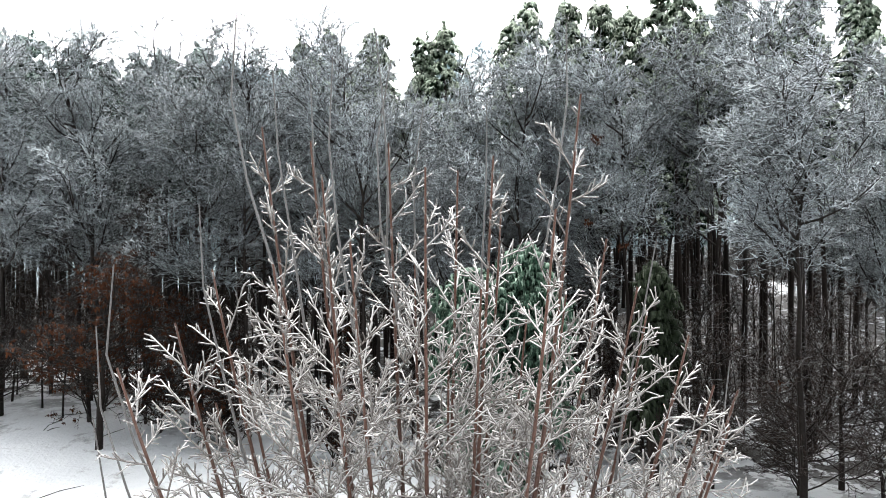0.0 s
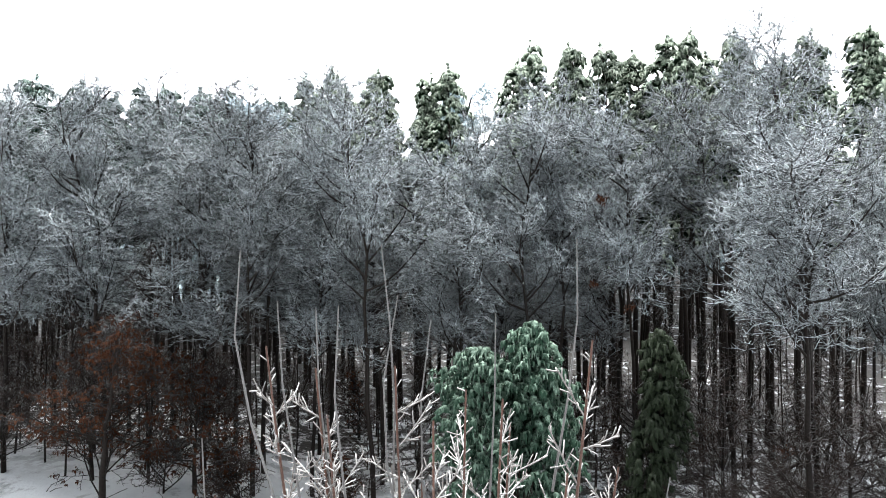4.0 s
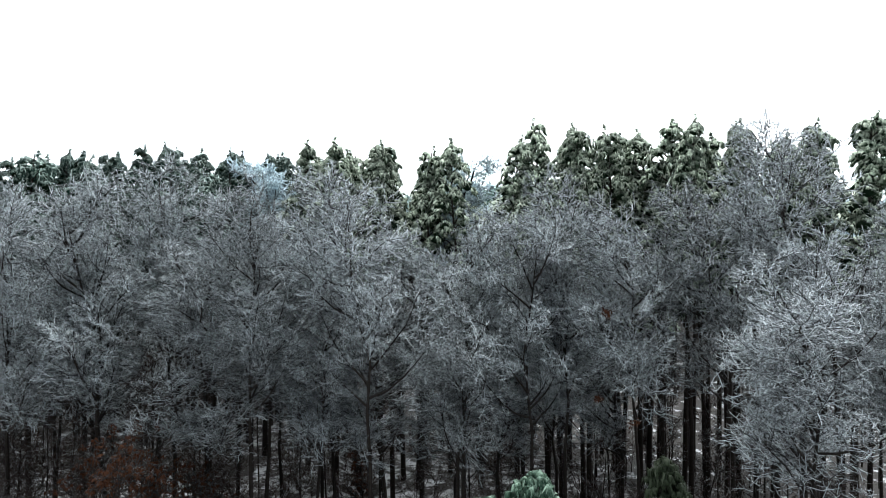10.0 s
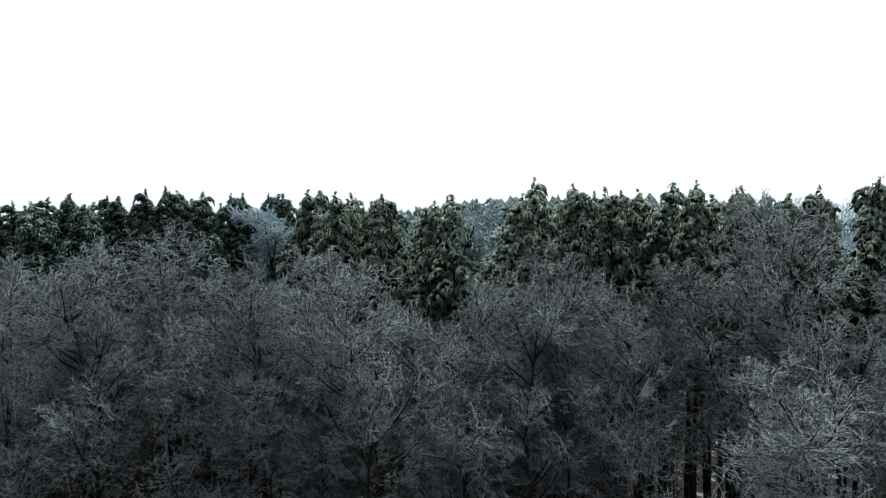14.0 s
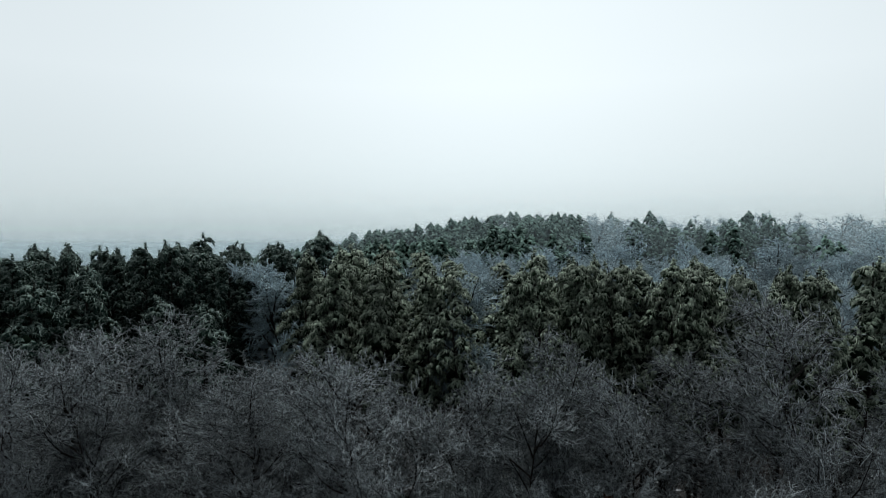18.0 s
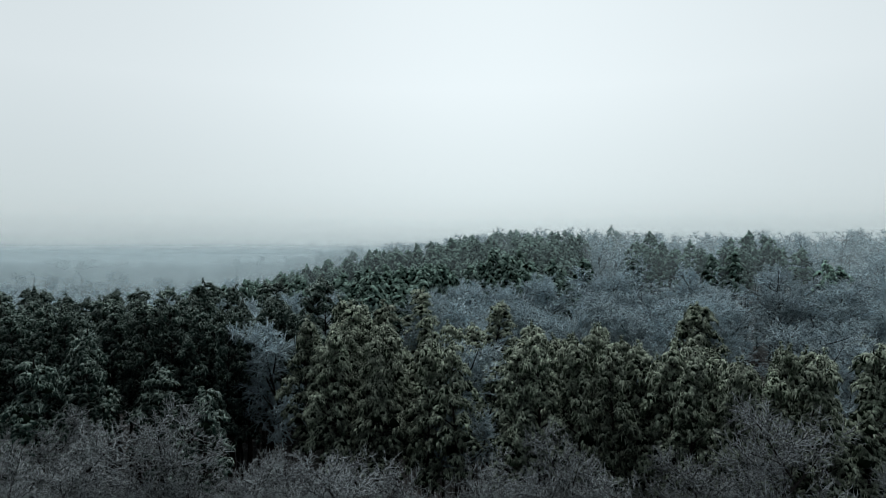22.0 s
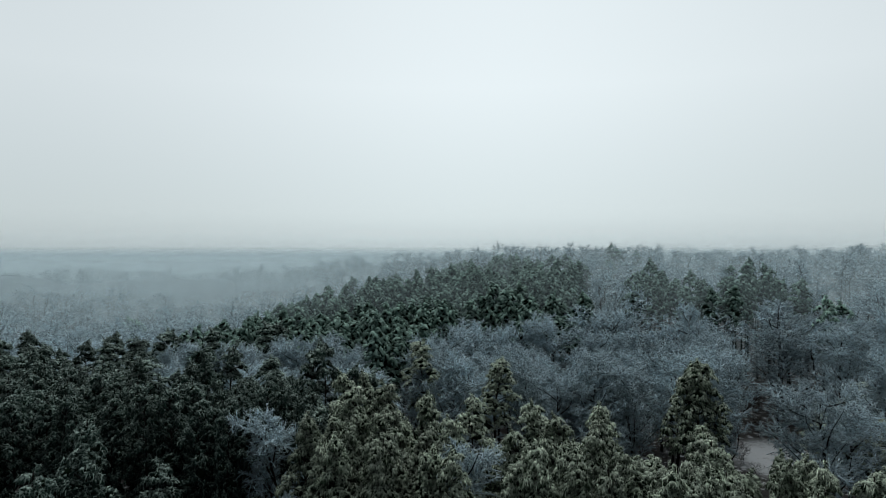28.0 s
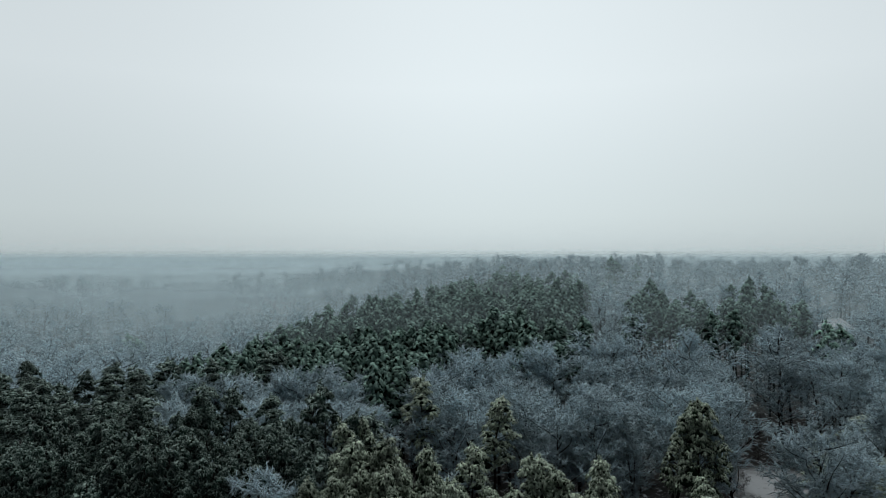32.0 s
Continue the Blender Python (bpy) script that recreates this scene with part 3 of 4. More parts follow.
# pines that stand along the front of the stand: x, y and the height of the tip
FRONT_PINES = [
    (-27.2, 40.9, 19.5), (-24.5, 40.6, 20.0), (-20.9, 40.2, 19.8), (-18.4, 40.0, 20.2), (-16.7, 39.8, 20.4), (-14.6, 39.6, 19.9),
    (-13.2, 39.4, 19.9), (-5.6, 33.7, 19.4), (-3.8, 33.3, 18.6), (-2.6, 33.1, 19.3), (-1.1, 32.8, 18.9),
    (1.0, 32.3, 19.1), (3.5, 31.1, 19.1), (4.9, 30.4, 19.8), (6.6, 29.5, 19.4), (7.8, 28.8, 19.2), (9.4, 27.9, 19.3),
    (10.4, 27.3, 19.3), (11.8, 27.1, 19.0), (12.9, 26.9, 18.9), (14.8, 26.6, 19.0), (16.2, 26.4, 18.6)]
H_PINE = 19.0
front_kinds = [pine(101 + k, H_PINE, "tall pine with bare trunk and ice-bowed green crown", 0, crown_from=0.58 + 0.04 * (k % 3), reach=0.85) for k in range(5)]
blue_kinds = [pine(111 + k, H_PINE, "tall blue-green pine, colour darkened for shade, with a rounded ice-bowed crown", 0, crown_from=0.56 + 0.04 * (k % 3), reach=0.95, needles=SHADED_BLUE_NEEDLE) for k in range(3)]
spots = [spot(x, y, (z + 0.1 - place_z(x, y)) / H_PINE, place.uniform(0, 6.3), place.uniform(0.9, 1.12)) for x, y, z in FRONT_PINES]
taken = [(x, y) for x, y, z in FRONT_PINES]
PALE = ((-10.6, 38.4, 19.3), (2.05, 35.0, 18.9))
taken += [(x + a, y + b) for x, y, z in PALE for a, b in ((0, 0), (1.8, 0), (-1.8, 0), (0, 1.6), (0, -1.6), (1.5, -3), (-1.5, -3), (0, -4.5))]
taken += [(23.5, 60.0), (22.5, 57.0), (21.0, 54.0), (24.5, 57.5), (23.0, 52.0)]


def scatter(n, gap, box, test, tries=40):
    """Up to n places in the box, no nearer to one another than gap."""
    got = []
    for _ in range(n * tries):
        if len(got) >= n:
            break
        x, y = place.uniform(box[0], box[1]), place.uniform(box[2], box[3])
        if test(x, y) and all((x - a) ** 2 + (y - b) ** 2 > gap * gap for a, b in taken):
            got.append((x, y))
            taken.append((x, y))
    return got


def stand_front(x):
    return np.interp(x, [-30, -12, -5, 5, 16, 22], [41, 39, 34, 30.5, 26.5, 31])


inner = scatter(76, 1.55, (-32, 19, 26, 46), lambda x, y: stand_front(x) - 0.5 < y < stand_front(x) + 6)
spots += [spot(x, y, place.uniform(0.92, 1.0), place.uniform(0, 6.3), place.uniform(0.85, 1.15)) for x, y in inner]
repeat(front_kinds, [m for m in spots if m.translation.x >= -8])
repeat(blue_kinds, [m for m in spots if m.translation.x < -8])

deep_kinds = [pine(131 + k, H_PINE, "tall pine crowded in the middle of the stand", 1, crown_from=0.6, reach=0.9) for k in range(4)]
deep_blue = [pine(141 + k, H_PINE, "blue-green pine, colour darkened for shade, crowded in the stand", 1, crown_from=0.6, reach=0.95, needles=SHADED_BLUE_NEEDLE) for k in range(3)]
deep = scatter(106, 2.2, (-36, 22, 30, 58), lambda x, y: stand_front(x) + 3 < y < stand_front(x) + 17 and (x < 12 or y < 46) and not (x / y > 0.44 and y > 35))
deep_spots = [spot(x, y, place.uniform(0.78, 1.05) * (1.0 - 0.09 * min(max((x + 5) / 6, 0), 1)), place.uniform(0, 6.3), place.uniform(0.95, 1.3)) for x, y in deep]
# single pines that stand out behind the stand
for x, y, z in ((5.0, 61.0, 19.0), (-1.9, 65.8, 20.0), (-44.2, 74.0, 16.4), (-40.9, 80.0, 19.1), (-51.9, 81.0, 19.1), (-47.5, 78.0, 18.0), (-36.5, 72.0, 16.0), (-30.0, 62.0, 17.0),
                (-33.0, 66.0, 17.5), (-55.0, 80.0, 17.5), (-11.8, 46.0, 20.5), (8.5, 54.0, 15.5), (-25.0, 58.0, 17.0), (-21.0, 56.0, 17.5), (-17.0, 57.0, 18.0), (-8.0, 58.0, 18.5), (35.5, 61.0, 13.5), (39.5, 66.0, 13.8), (43.5, 69.0, 14.0), (38.0, 57.5, 12.5), (46.5, 73.0, 14.5), (41.0, 61.5, 13.0)):
    deep_spots.append(spot(x, y, (z - place_z(x, y)) / H_PINE, place.uniform(0, 6.3), 1.5))
    taken.append((x, y))
deep_spots += [spot(x, y, place.uniform(0.8, 0.95), place.uniform(0, 6.3), 1.1) for x, y in scatter(12, 2.6, (-34, -9, 29, 39), lambda x, y: y < stand_front(x) - 0.5)]
repeat(deep_kinds, [m for m in deep_spots if m.translation.x >= -7])
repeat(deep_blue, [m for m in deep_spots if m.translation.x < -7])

# the frosted broadleaf trees along the wood's edge
EDGE_HIGH = [(-6.7, 23.0, 15.8), (-4.4, 26.0, 15.0), (-2.4, 23.0, 16.0), (0.5, 25.0, 15.3), (4.6, 24.5, 16.3), (2.8, 22.8, 14.6), (7.1, 23.5, 15.2), (-11.0, 26.5, 17.0), (10.7, 23.5, 15.6), (-0.9, 27.0, 14.4), (9.4, 16.4, 13.2), (12.5, 21.4, 17.9)]
EDGE_LOW = [(-16.2, 24.0, 15.8), (-12.7, 24.5, 16.3), (-20.0, 27.0, 16.0), (-9.0, 24.5, 13.5), (17.0, 24.0, 15.0), (-18.0, 30.0, 15.5), (19.5, 29.0, 13.5), (21.0, 34.0, 14.0), (18.5, 25.5, 13.0)]
H_EDGE = 16.0
edge_label = "bare broadleaf tree white with glaze ice at the wood's edge"
high_kinds = [broadleaf("broadleaf_tree", 201 + k, H_EDGE, 5.2, (20, 9, 9, 7), edge_label, girth=0.11, twig_r=0.0112, droop=0.04, group="iced trees of the wood's edge", fork=0.5, lone_limbs=True) for k in range(3)]
low_kinds = [broadleaf("broadleaf_tree", 211 + k, H_EDGE, 5.0, (24, 9, 9, 7), edge_label, girth=0.115, twig_r=0.0112, droop=0.04, group="iced trees of the wood's edge", fork=0.34, lone_limbs=True) for k in range(3)]
edge_kinds = high_kinds + low_kinds
for kinds, trees in ((high_kinds, EDGE_HIGH), (low_kinds, EDGE_LOW)):
    repeat(kinds, [spot(x, y, (z + 0.6 - place_z(x, y)) / H_EDGE, place.uniform(0, 6.3), place.uniform(0.80, 1.05)) for x, y, z in trees])
    taken += [(x, y) for x, y, z in trees]
for x, y in scatter(14, 3.0, (-34, -9, 28, 38), lambda x, y: y < stand_front(x) - 1) + scatter(14, 2.1, (-19, 8, 22, 30), lambda x, y: y < stand_front(x) - 0.5 and y > 22 - 0.2 * x):
    clone(edge_kinds[int(place.integers(0, 6))], spot(x, y, place.uniform(0.66, 0.9), place.uniform(0, 6.3), place.uniform(0.8, 1.0)))

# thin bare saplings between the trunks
sap_kinds = [broadleaf("sapling", 241 + k, 9.0, 1.9, (12, 6, 4, 3), "thin bare sapling with iced side shoots under the tall trees", "sapling", 0.05, 0.011, plain=True, twig_mat=SHADED_TWIG, group="understorey saplings", fork=0.3) for k in range(3)]
sap = scatter(74, 1.2, (-22, 17, 23, 40), lambda x, y: y > 23) + scatter(34, 1.6, (16, 36, 27, 50), lambda x, y: x / y < 0.75 and (x - 21.5) ** 2 + (y - 29) ** 2 > 16)
repeat(sap_kinds, [spot(x, y, place.uniform(0.6, 1.15), place.uniform(0, 6.3), place.uniform(0.7, 1.1)) for x, y in sap])

# iced broadleaf groves behind the pines
H_MID = 16.0
mid_kinds = [broadleaf("broadleaf_tree", 261 + k, H_MID, 6.4, (16, 8, 8, 7), "round-crowned iced bare tree, tinted grey-blue for haze, behind the pines", girth=0.17, twig_r=0.027, plain=True, twig_mat=HAZED_PALE_TWIG, fork=(0.3, 0.42)[k % 2], group="iced grove behind the pines", droop=0.05) for k in range(4)]
mid_spots = []
pale_tree = broadleaf("weeping_tree", 281, 18.0, 4.6, (15, 9, 8, 6), "pale tree weighed down by thick ice among the pines", girth=0.17, twig_r=0.021, twig_mat=HAZED_PALE_TWIG, fork=0.6, droop=0.14)
repeat([pale_tree], [spot(x, y, (z - place_z(x, y)) / 18.0, 1.7 * k, 1.05) for k, (x, y, z) in enumerate(PALE)])
grove = scatter(34, 3.4, (0, 38, 60, 88), lambda x, y: x / y < 0.43) + scatter(20, 3.3, (-32, -8, 60, 80), lambda x, y: True) + scatter(38, 3.9, (27, 78, 48, 100), lambda x, y: x > 28 + (y - 46) * 0.1 and not (0.46 < x / y < 0.59 and y < 85))
mid_spots += [spot(x, y, place.uniform(0.88, 1.08), place.uniform(0, 6.3), place.uniform(1.05, 1.3)) for x, y in grove]
repeat(mid_kinds, mid_spots)

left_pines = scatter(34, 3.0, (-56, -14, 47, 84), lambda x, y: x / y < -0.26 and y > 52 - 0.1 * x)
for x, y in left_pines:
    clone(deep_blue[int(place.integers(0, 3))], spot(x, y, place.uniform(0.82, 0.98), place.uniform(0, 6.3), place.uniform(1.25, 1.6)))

# one broad pine with a domed crown
dome = pine(171, 17.5, "broad pine with a domed ice-laden crown", 3, "", crown_from=0.45, reach=2.4, girth=0.22)
dome.matrix_basis = spot(23.5, 60.0, (18.9 - place_z(23.5, 60)) / 17.5, 0.4, 1.0)


# ---- far woods, joined ----
def woods(name, protos, places, mats, label):
    """A far wood: every tree is a turned and scaled copy of one of a few drawn trees, all in one mesh for each material."""
    for slot, mat in enumerate(mats):
        vs, qs, at = [], [], 0
        for k, (x, y, s, w, a) in enumerate(places):
            v, q = protos[k % len(protos)][slot]
            c, sn = math.cos(a), math.sin(a)
            vs.append(np.stack([(v[:, 0] * c - v[:, 1] * sn) * w + x, (v[:, 0] * sn + v[:, 1] * c) * w + y, v[:, 2] * s + place_z(x, y) - 0.1], -1))
            qs.append(np.where(q < 0, -1, q + at))
            at += len(v)
        ob = new(name[slot], mesh_of(name[slot], np.concatenate(vs), np.concatenate(qs), mat))
        tagged(ob, label[slot], "woods", kind="stuff")


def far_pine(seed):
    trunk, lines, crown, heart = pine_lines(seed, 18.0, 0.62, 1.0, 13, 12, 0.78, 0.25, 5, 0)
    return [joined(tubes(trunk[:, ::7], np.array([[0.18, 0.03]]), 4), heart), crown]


hill = scatter(300, 2.3, (-50, 34, 74, 144), lambda x, y: -0.38 + 0.04 * math.sin(y * 0.5) < x / y < 0.205 + 0.015 * math.sin(y * 0.4) and 79 + 13 * min(max(x / 8 + 0.5, 0), 1) + 5 * math.sin(x * 0.3) < y < 100 + 115 * (x / y + 0.38) + 6 * math.sin(x * 0.21))
hill += scatter(52, 3.0, (24, 66, 88, 126), lambda x, y: 0.295 + 0.015 * math.sin(y * 0.6) < x / y < 0.53 + 0.03 * math.sin(y * 0.3) and 103 + 4 * math.sin(x * 0.4) < y < 121 + 5 * math.sin(x * 0.35))
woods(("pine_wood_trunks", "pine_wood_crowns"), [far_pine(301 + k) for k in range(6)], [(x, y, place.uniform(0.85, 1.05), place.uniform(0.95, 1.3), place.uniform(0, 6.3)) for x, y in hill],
      (INNER_SHADE, HAZED_HILL_NEEDLE), ("dark trunks and shade cores of the pine wood on the hill", "iced green crowns of the pine wood on the hill, paled for haze"))


def far_broadleaf(seed, counts, thick):
    trunk, limbs, boughs, shoots, twigs = broadleaf_lines(seed, 16.5, 6.6, counts, 0.4, 0.08, 0.04)
    return [joined(tubes(trunk[:, ::4], np.linspace(1, 0.1, 3)[None] * 0.2, 3), tubes(limbs[:, [0, 2, 5]], taper(len(limbs), 3, 0.08, 0.03), 3)),
            joined(spikes(boughs[:, [0, 3]], 0.05), slips(shoots[:, [0, 2]], thick), slips(twigs, thick))]


far_near, far_deep = [], []
y, row = 88.0, 0
while y < 375:
    gap = 5.8 + 0.024 * (y - 88)
    for x in np.arange(-0.78 * y, 0.80 * y, gap):
        px, py = x + place.uniform(-2, 2) + gap * 0.5 * (row % 2), y + place.uniform(-2.4, 2.4)
        if not (0.47 < px / py < 0.58 and py < 86) and not (0.56 < px / py < 0.645 and 118 < py < 150) and all((px - a) ** 2 + (py - b) ** 2 > 9.0 for a, b in taken):
            (far_near if y < 150 else far_deep).append((px, py, place.uniform(0.78, 1.12), place.uniform(1.1, 1.5), place.uniform(0, 6.3)))
    y, row = y + 5.6 + 0.03 * (y - 88), row + 1
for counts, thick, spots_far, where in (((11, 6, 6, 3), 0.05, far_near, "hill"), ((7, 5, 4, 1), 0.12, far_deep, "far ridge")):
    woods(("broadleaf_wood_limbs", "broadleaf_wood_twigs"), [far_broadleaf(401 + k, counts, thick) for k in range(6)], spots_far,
          (LIMB, HAZED_PALE_TWIG), ("dark limbs of the bare woods on the " + where, "iced grey twigs of the bare woods on the " + where))
# dark conifers that overtop the far woods
tall_kinds = [pine(181 + k, 17.0, "dark conifer overtopping the bare woods", 2, "far conifers", crown_from=0.35, reach=1.3, needles=HAZED_HILL_NEEDLE) for k in range(2)]
repeat(tall_kinds, [spot(x, y, (z - place_z(x, y)) / 17.0, place.uniform(0, 6.3), 1.25) for x, y, z in (
    (35.8, 174.0, 27.2), (48.8, 190.0, 31.9), (51.5, 191.0, 30.5), (55.0, 186.0, 29.6), (19.0, 205.0, 29.0), (58.0, 96.0, 22.4), (61.0, 99.0, 21.5), (-68.0, 140.0, 15.0), (-62.0, 130.0, 15.5), (33.0, 160.0, 24.5))])

# ---- the young tree close by: many upright stems, thick with glaze ice ----
LEADERS = [(-1.58, 8.72), (-1.10, 8.56), (-0.96, 8.22), (-0.43, 8.56), (-0.09, 8.26), (0.19, 8.33), (0.46, 8.38), (0.60, 7.99), (0.90, 7.92), (1.15, 8.86), (1.49, 7.71), (-1.99, 7.44),
           (-2.45, 6.71), (-0.66, 7.67), (1.86, 7.03), (2.32, 6.48), (-1.3, 7.5), (-0.2, 7.5), (0.35, 7.3), (1.2, 7.2), (0.8, 7.0), (-1.7, 6.6), (1.6, 6.4), (0.1, 6.8), (-0.8, 6.9), (-2.2, 7.0), (-1.9, 6.3), (2.1, 6.9), (2.5, 6.1), (2.6, 6.4), (1.7, 7.3)]


def young_tree():
    rng = np.random.default_rng(77)
    g = place_z(0, 5.4)
    top = tagged(new("young_tree"), "young multi-stemmed tree with reddish stems and twigs cased in clear ice", "tree")
    top.location = (0, 5.4, g)
    lines = []
    for k, (x, z) in enumerate(LEADERS):
        y = rng.uniform(-0.7, 0.7)
        zt = z - g
        start = np.array([0.12 * x, 0.1 * y, 1.2 + 0.15 * rng.random()])
        tip = np.array([x, y, zt])
        knee = np.array([x * 0.66, y * 0.7, 1.2 + (zt - 1.2) * 0.42])
        s = np.linspace(0, 1, 13)[:, None]
        pts = (1 - s) ** 2 * start + 2 * s * (1 - s) * knee + s * s * tip + np.cumsum(rng.normal(size=(13, 3)) * 0.012, axis=0) * (1 - s)
        lines.append(pts)
        part("stem", tubes(pts[None], np.linspace(0.036, 0.009, 13)[None], 6), NEAR_BARK, top)
    for x, z in ((-1.65, 9.57), (-1.40, 9.14), (-1.10, 9.07), (-0.82, 9.14), (-0.56, 9.62), (-0.38, 9.2), (1.17, 9.67), (-0.12, 8.95), (0.46, 9.0), (-2.02, 8.0), (-2.5, 7.5), (1.85, 7.7), (-2.95, 6.95), (-2.7, 6.3), (2.7, 6.6)):
        y = rng.uniform(-0.5, 0.5)
        zt = z - g
        bow = rng.normal() * 0.05
        whip = np.array([[x * 0.80, y * 0.8, zt - 2.2], [x * 0.9 + bow, y * 0.9, zt - 1.4], [x * 0.98 + bow, y, zt - 0.7], [x, y, zt]])
        part("whip_shoot", tubes(whip[None], np.array([[0.013, 0.010, 0.008, 0.005]]), 6), WHIP, top, "bare upright shoot")
    bole = np.array([[0, 0, -0.1], [0.02, 0, 0.6], [0.0, 0.02, 1.35]])
    part("bole", tubes(bole[None], np.array([[0.13, 0.11, 0.09]]), 10), NEAR_BARK, top)
    lines = np.stack(lines)
    sides, u = spawn(rng, lines, 25, 0.30, 0.95, 1.7, 52, 0.05, 5, 0.84, 0.03)
    long_sides = sides[u < 0.78]
    forks, _ = spawn(rng, long_sides, 3, 0.25, 0.7, 0.36, 40, 0.05, 4, 0.4, 0.04)
    spurs, _ = spawn(rng, lines, 18, 0.66, 1.0, 0.15, 50, 0.05, 3, 0.45, 0.05)
    subs, _ = spawn(rng, sides, 10, 0.10, 1.0, 0.14, 44, 0.05, 3, 0.4, 0.05)
    tips, _ = spawn(rng, forks, 5, 0.15, 0.98, 0.09, 46, 0.04, 3, 0.3, 0.05)
    sides = np.concatenate([sides, forks[:, [0, 1, 1, 2, 3]] * [[[1], [0.5], [0.5], [1], [1]]] + forks[:, [0, 0, 2, 2, 3]] * [[[0], [0.5], [0.5], [0], [0]]]])
    part("side_branchwork", rods(sides, 0.0085, 0.0065, 5), GLAZE, top, "ice-cased side branches", "stuff")
    part("iced_twig_crown", joined(rods(subs, 0.0064, 0.0056, 4), rods(tips, 0.0058, 0.0052, 4), rods(spurs, 0.0068, 0.006, 4)), GLAZE, top, "twigs in clear ice", "stuff")
    return top


young_tree()


# ---- evergreens and brown-leaved shrubs at the wood's edge ----
def evergreen(name, seed, mat, label, x, y, heads, size):
    """A bushy evergreen of several heads, each a dome of bowed sprays: head centre, radius, foot and top heights."""
    rng = np.random.default_rng(seed)
    top = tagged(new(name), label, "evergreen")
    for hx, hy, rad, z0, z1, n in heads:
        stem = np.array([[[hx * 0.15, hy * 0.15, 0], [hx * 0.7, hy * 0.7, z0 + 0.3 * (z1 - z0)], [hx, hy, z1 - 0.15]]])
        part("trunk", tubes(stem, np.array([[0.10, 0.06, 0.02]]), 6), PINE_BARK, top)
        v = rng.uniform(0, 1, n)
        az = rng.uniform(0, 2 * math.pi, n)
        shape = np.sqrt(np.clip(1 - ((v - 0.38) / 0.62) ** 2, 0.03, 1))
        lump = 1 + 0.28 * np.sin(az * 3 + v * 7 + seed) + 0.15 * np.sin(az * 5 - v * 11)
        rr = rad * shape * lump * rng.uniform(0.5, 1.1, n)
        p = np.stack([hx + np.cos(az) * rr, hy + np.sin(az) * rr, z0 + (z1 - z0) * v], -1)
        out = np.stack([np.cos(az), np.sin(az), 0 * az], -1)
        part("foliage_head", joined(mops(rng, p, out, size, 1.4, 9), tufts(rng, p + out * size * 0.3, out, 5, size * 1.5, 0.03, 0.9)), mat, top, kind="stuff")
    top.matrix_basis = spot(x, y)
    return top


evergreen("cedar_tree", 501, CEDAR, "bright green cedar with two tops bowed under glaze ice", 1.6, 16.6, [(0.72, 0, 0.62, 5.3, 7.4, 330), (-0.62, -0.1, 1.05, 3.9, 6.75, 640), (1.15, -0.1, 0.7, 4.2, 6.4, 300), (0.95, -0.2, 0.9, 2.4, 5.2, 330), (-0.2, 0.3, 1.25, 1.2, 4.6, 520)], 0.105)
evergreen("cedar_tree", 502, OLIVE, "dull olive evergreen beneath the bare trees", 6.6, 19.4, [(0, 0, 0.5, 4.5, 6.85, 240), (0.25, 0.2, 0.62, 3.0, 5.6, 280), (-0.3, 0.1, 0.62, 1.6, 4.4, 240)], 0.12)


def brown_shrub(seed, h, spread, x, y, label, leaves):
    rng = np.random.default_rng(seed)
    trunk, limbs, boughs, shoots, twigs = broadleaf_lines(seed, h, spread, (16, 7, 5, 4), 0.06, 0.03)
    top = tagged(new("oak_shrub"), label, "shrub")
    part("trunk", tubes(trunk, np.linspace(1, 0.1, 9)[None] * 0.018 * h, 6), BARK, top)
    part("limbwork", joined(tubes(limbs, taper(len(limbs), 6, 0.03, 0.012), 4), tubes(boughs, taper(len(boughs), 4, 0.014, 0.008), 3)), BARK, top, kind="stuff")
    part("twig_crown", joined(tubes(shoots, taper(len(shoots), 3, 0.009, 0.007), 3), spikes(twigs, 0.008)), LIMB, top, kind="stuff")
    ends = shoots[rng.integers(0, len(shoots), leaves), 1]
    part("leaf_crown", tufts(rng, ends + rng.normal(size=ends.shape) * 0.08, np.zeros((leaves, 3)) + [0, 0, -0.3], 4, 0.11, 0.03, 0.5), RUST, top, "withered rust-brown leaves", "stuff")
    top.matrix_basis = spot(x, y)


brown_shrub(601, 6.8, 4.4, -11.0, 21.0, "young oak still full of rust-brown dead leaves", 1500)
brown_shrub(605, 5.0, 3.8, -8.6, 22.6, "spreading oak with a few dull brown leaves", 900)
brown_shrub(602, 2.4, 1.2, -7.3, 21.6, "low shrub with orange-brown dead leaves", 300)
brown_shrub(603, 2.6, 1.1, -3.3, 21.4, "slender oak sapling with orange-brown dead leaves", 320)
brown_shrub(604, 3.4, 1.0, -3.9, 31.0, "low reddish-brown shrub among the trunks", 200)


def bare_shrub(seed, h, spread, x, y, label):
    trunk, limbs, boughs, shoots, twigs = broadleaf_lines(seed, h, spread, (16, 7, 5, 4), 0.05, 0.05)
    top = tagged(new("bare_shrub"), label, "shrub", "thicket along the wood's edge")
    part("stem", tubes(trunk, np.linspace(1, 0.1, 9)[None] * 0.016 * h, 6), BARK, top)
    part("limbwork", joined(tubes(limbs, taper(len(limbs), 6, 0.025, 0.010), 4), tubes(boughs, taper(len(boughs), 4, 0.012, 0.007), 3)), BARK, top, kind="stuff")
    part("twig_crown", joined(tubes(shoots, taper(len(shoots), 3, 0.008, 0.006), 3), spikes(twigs, 0.008)), SHADED_TWIG, top, kind="stuff")
    top.matrix_basis = spot(x, y)


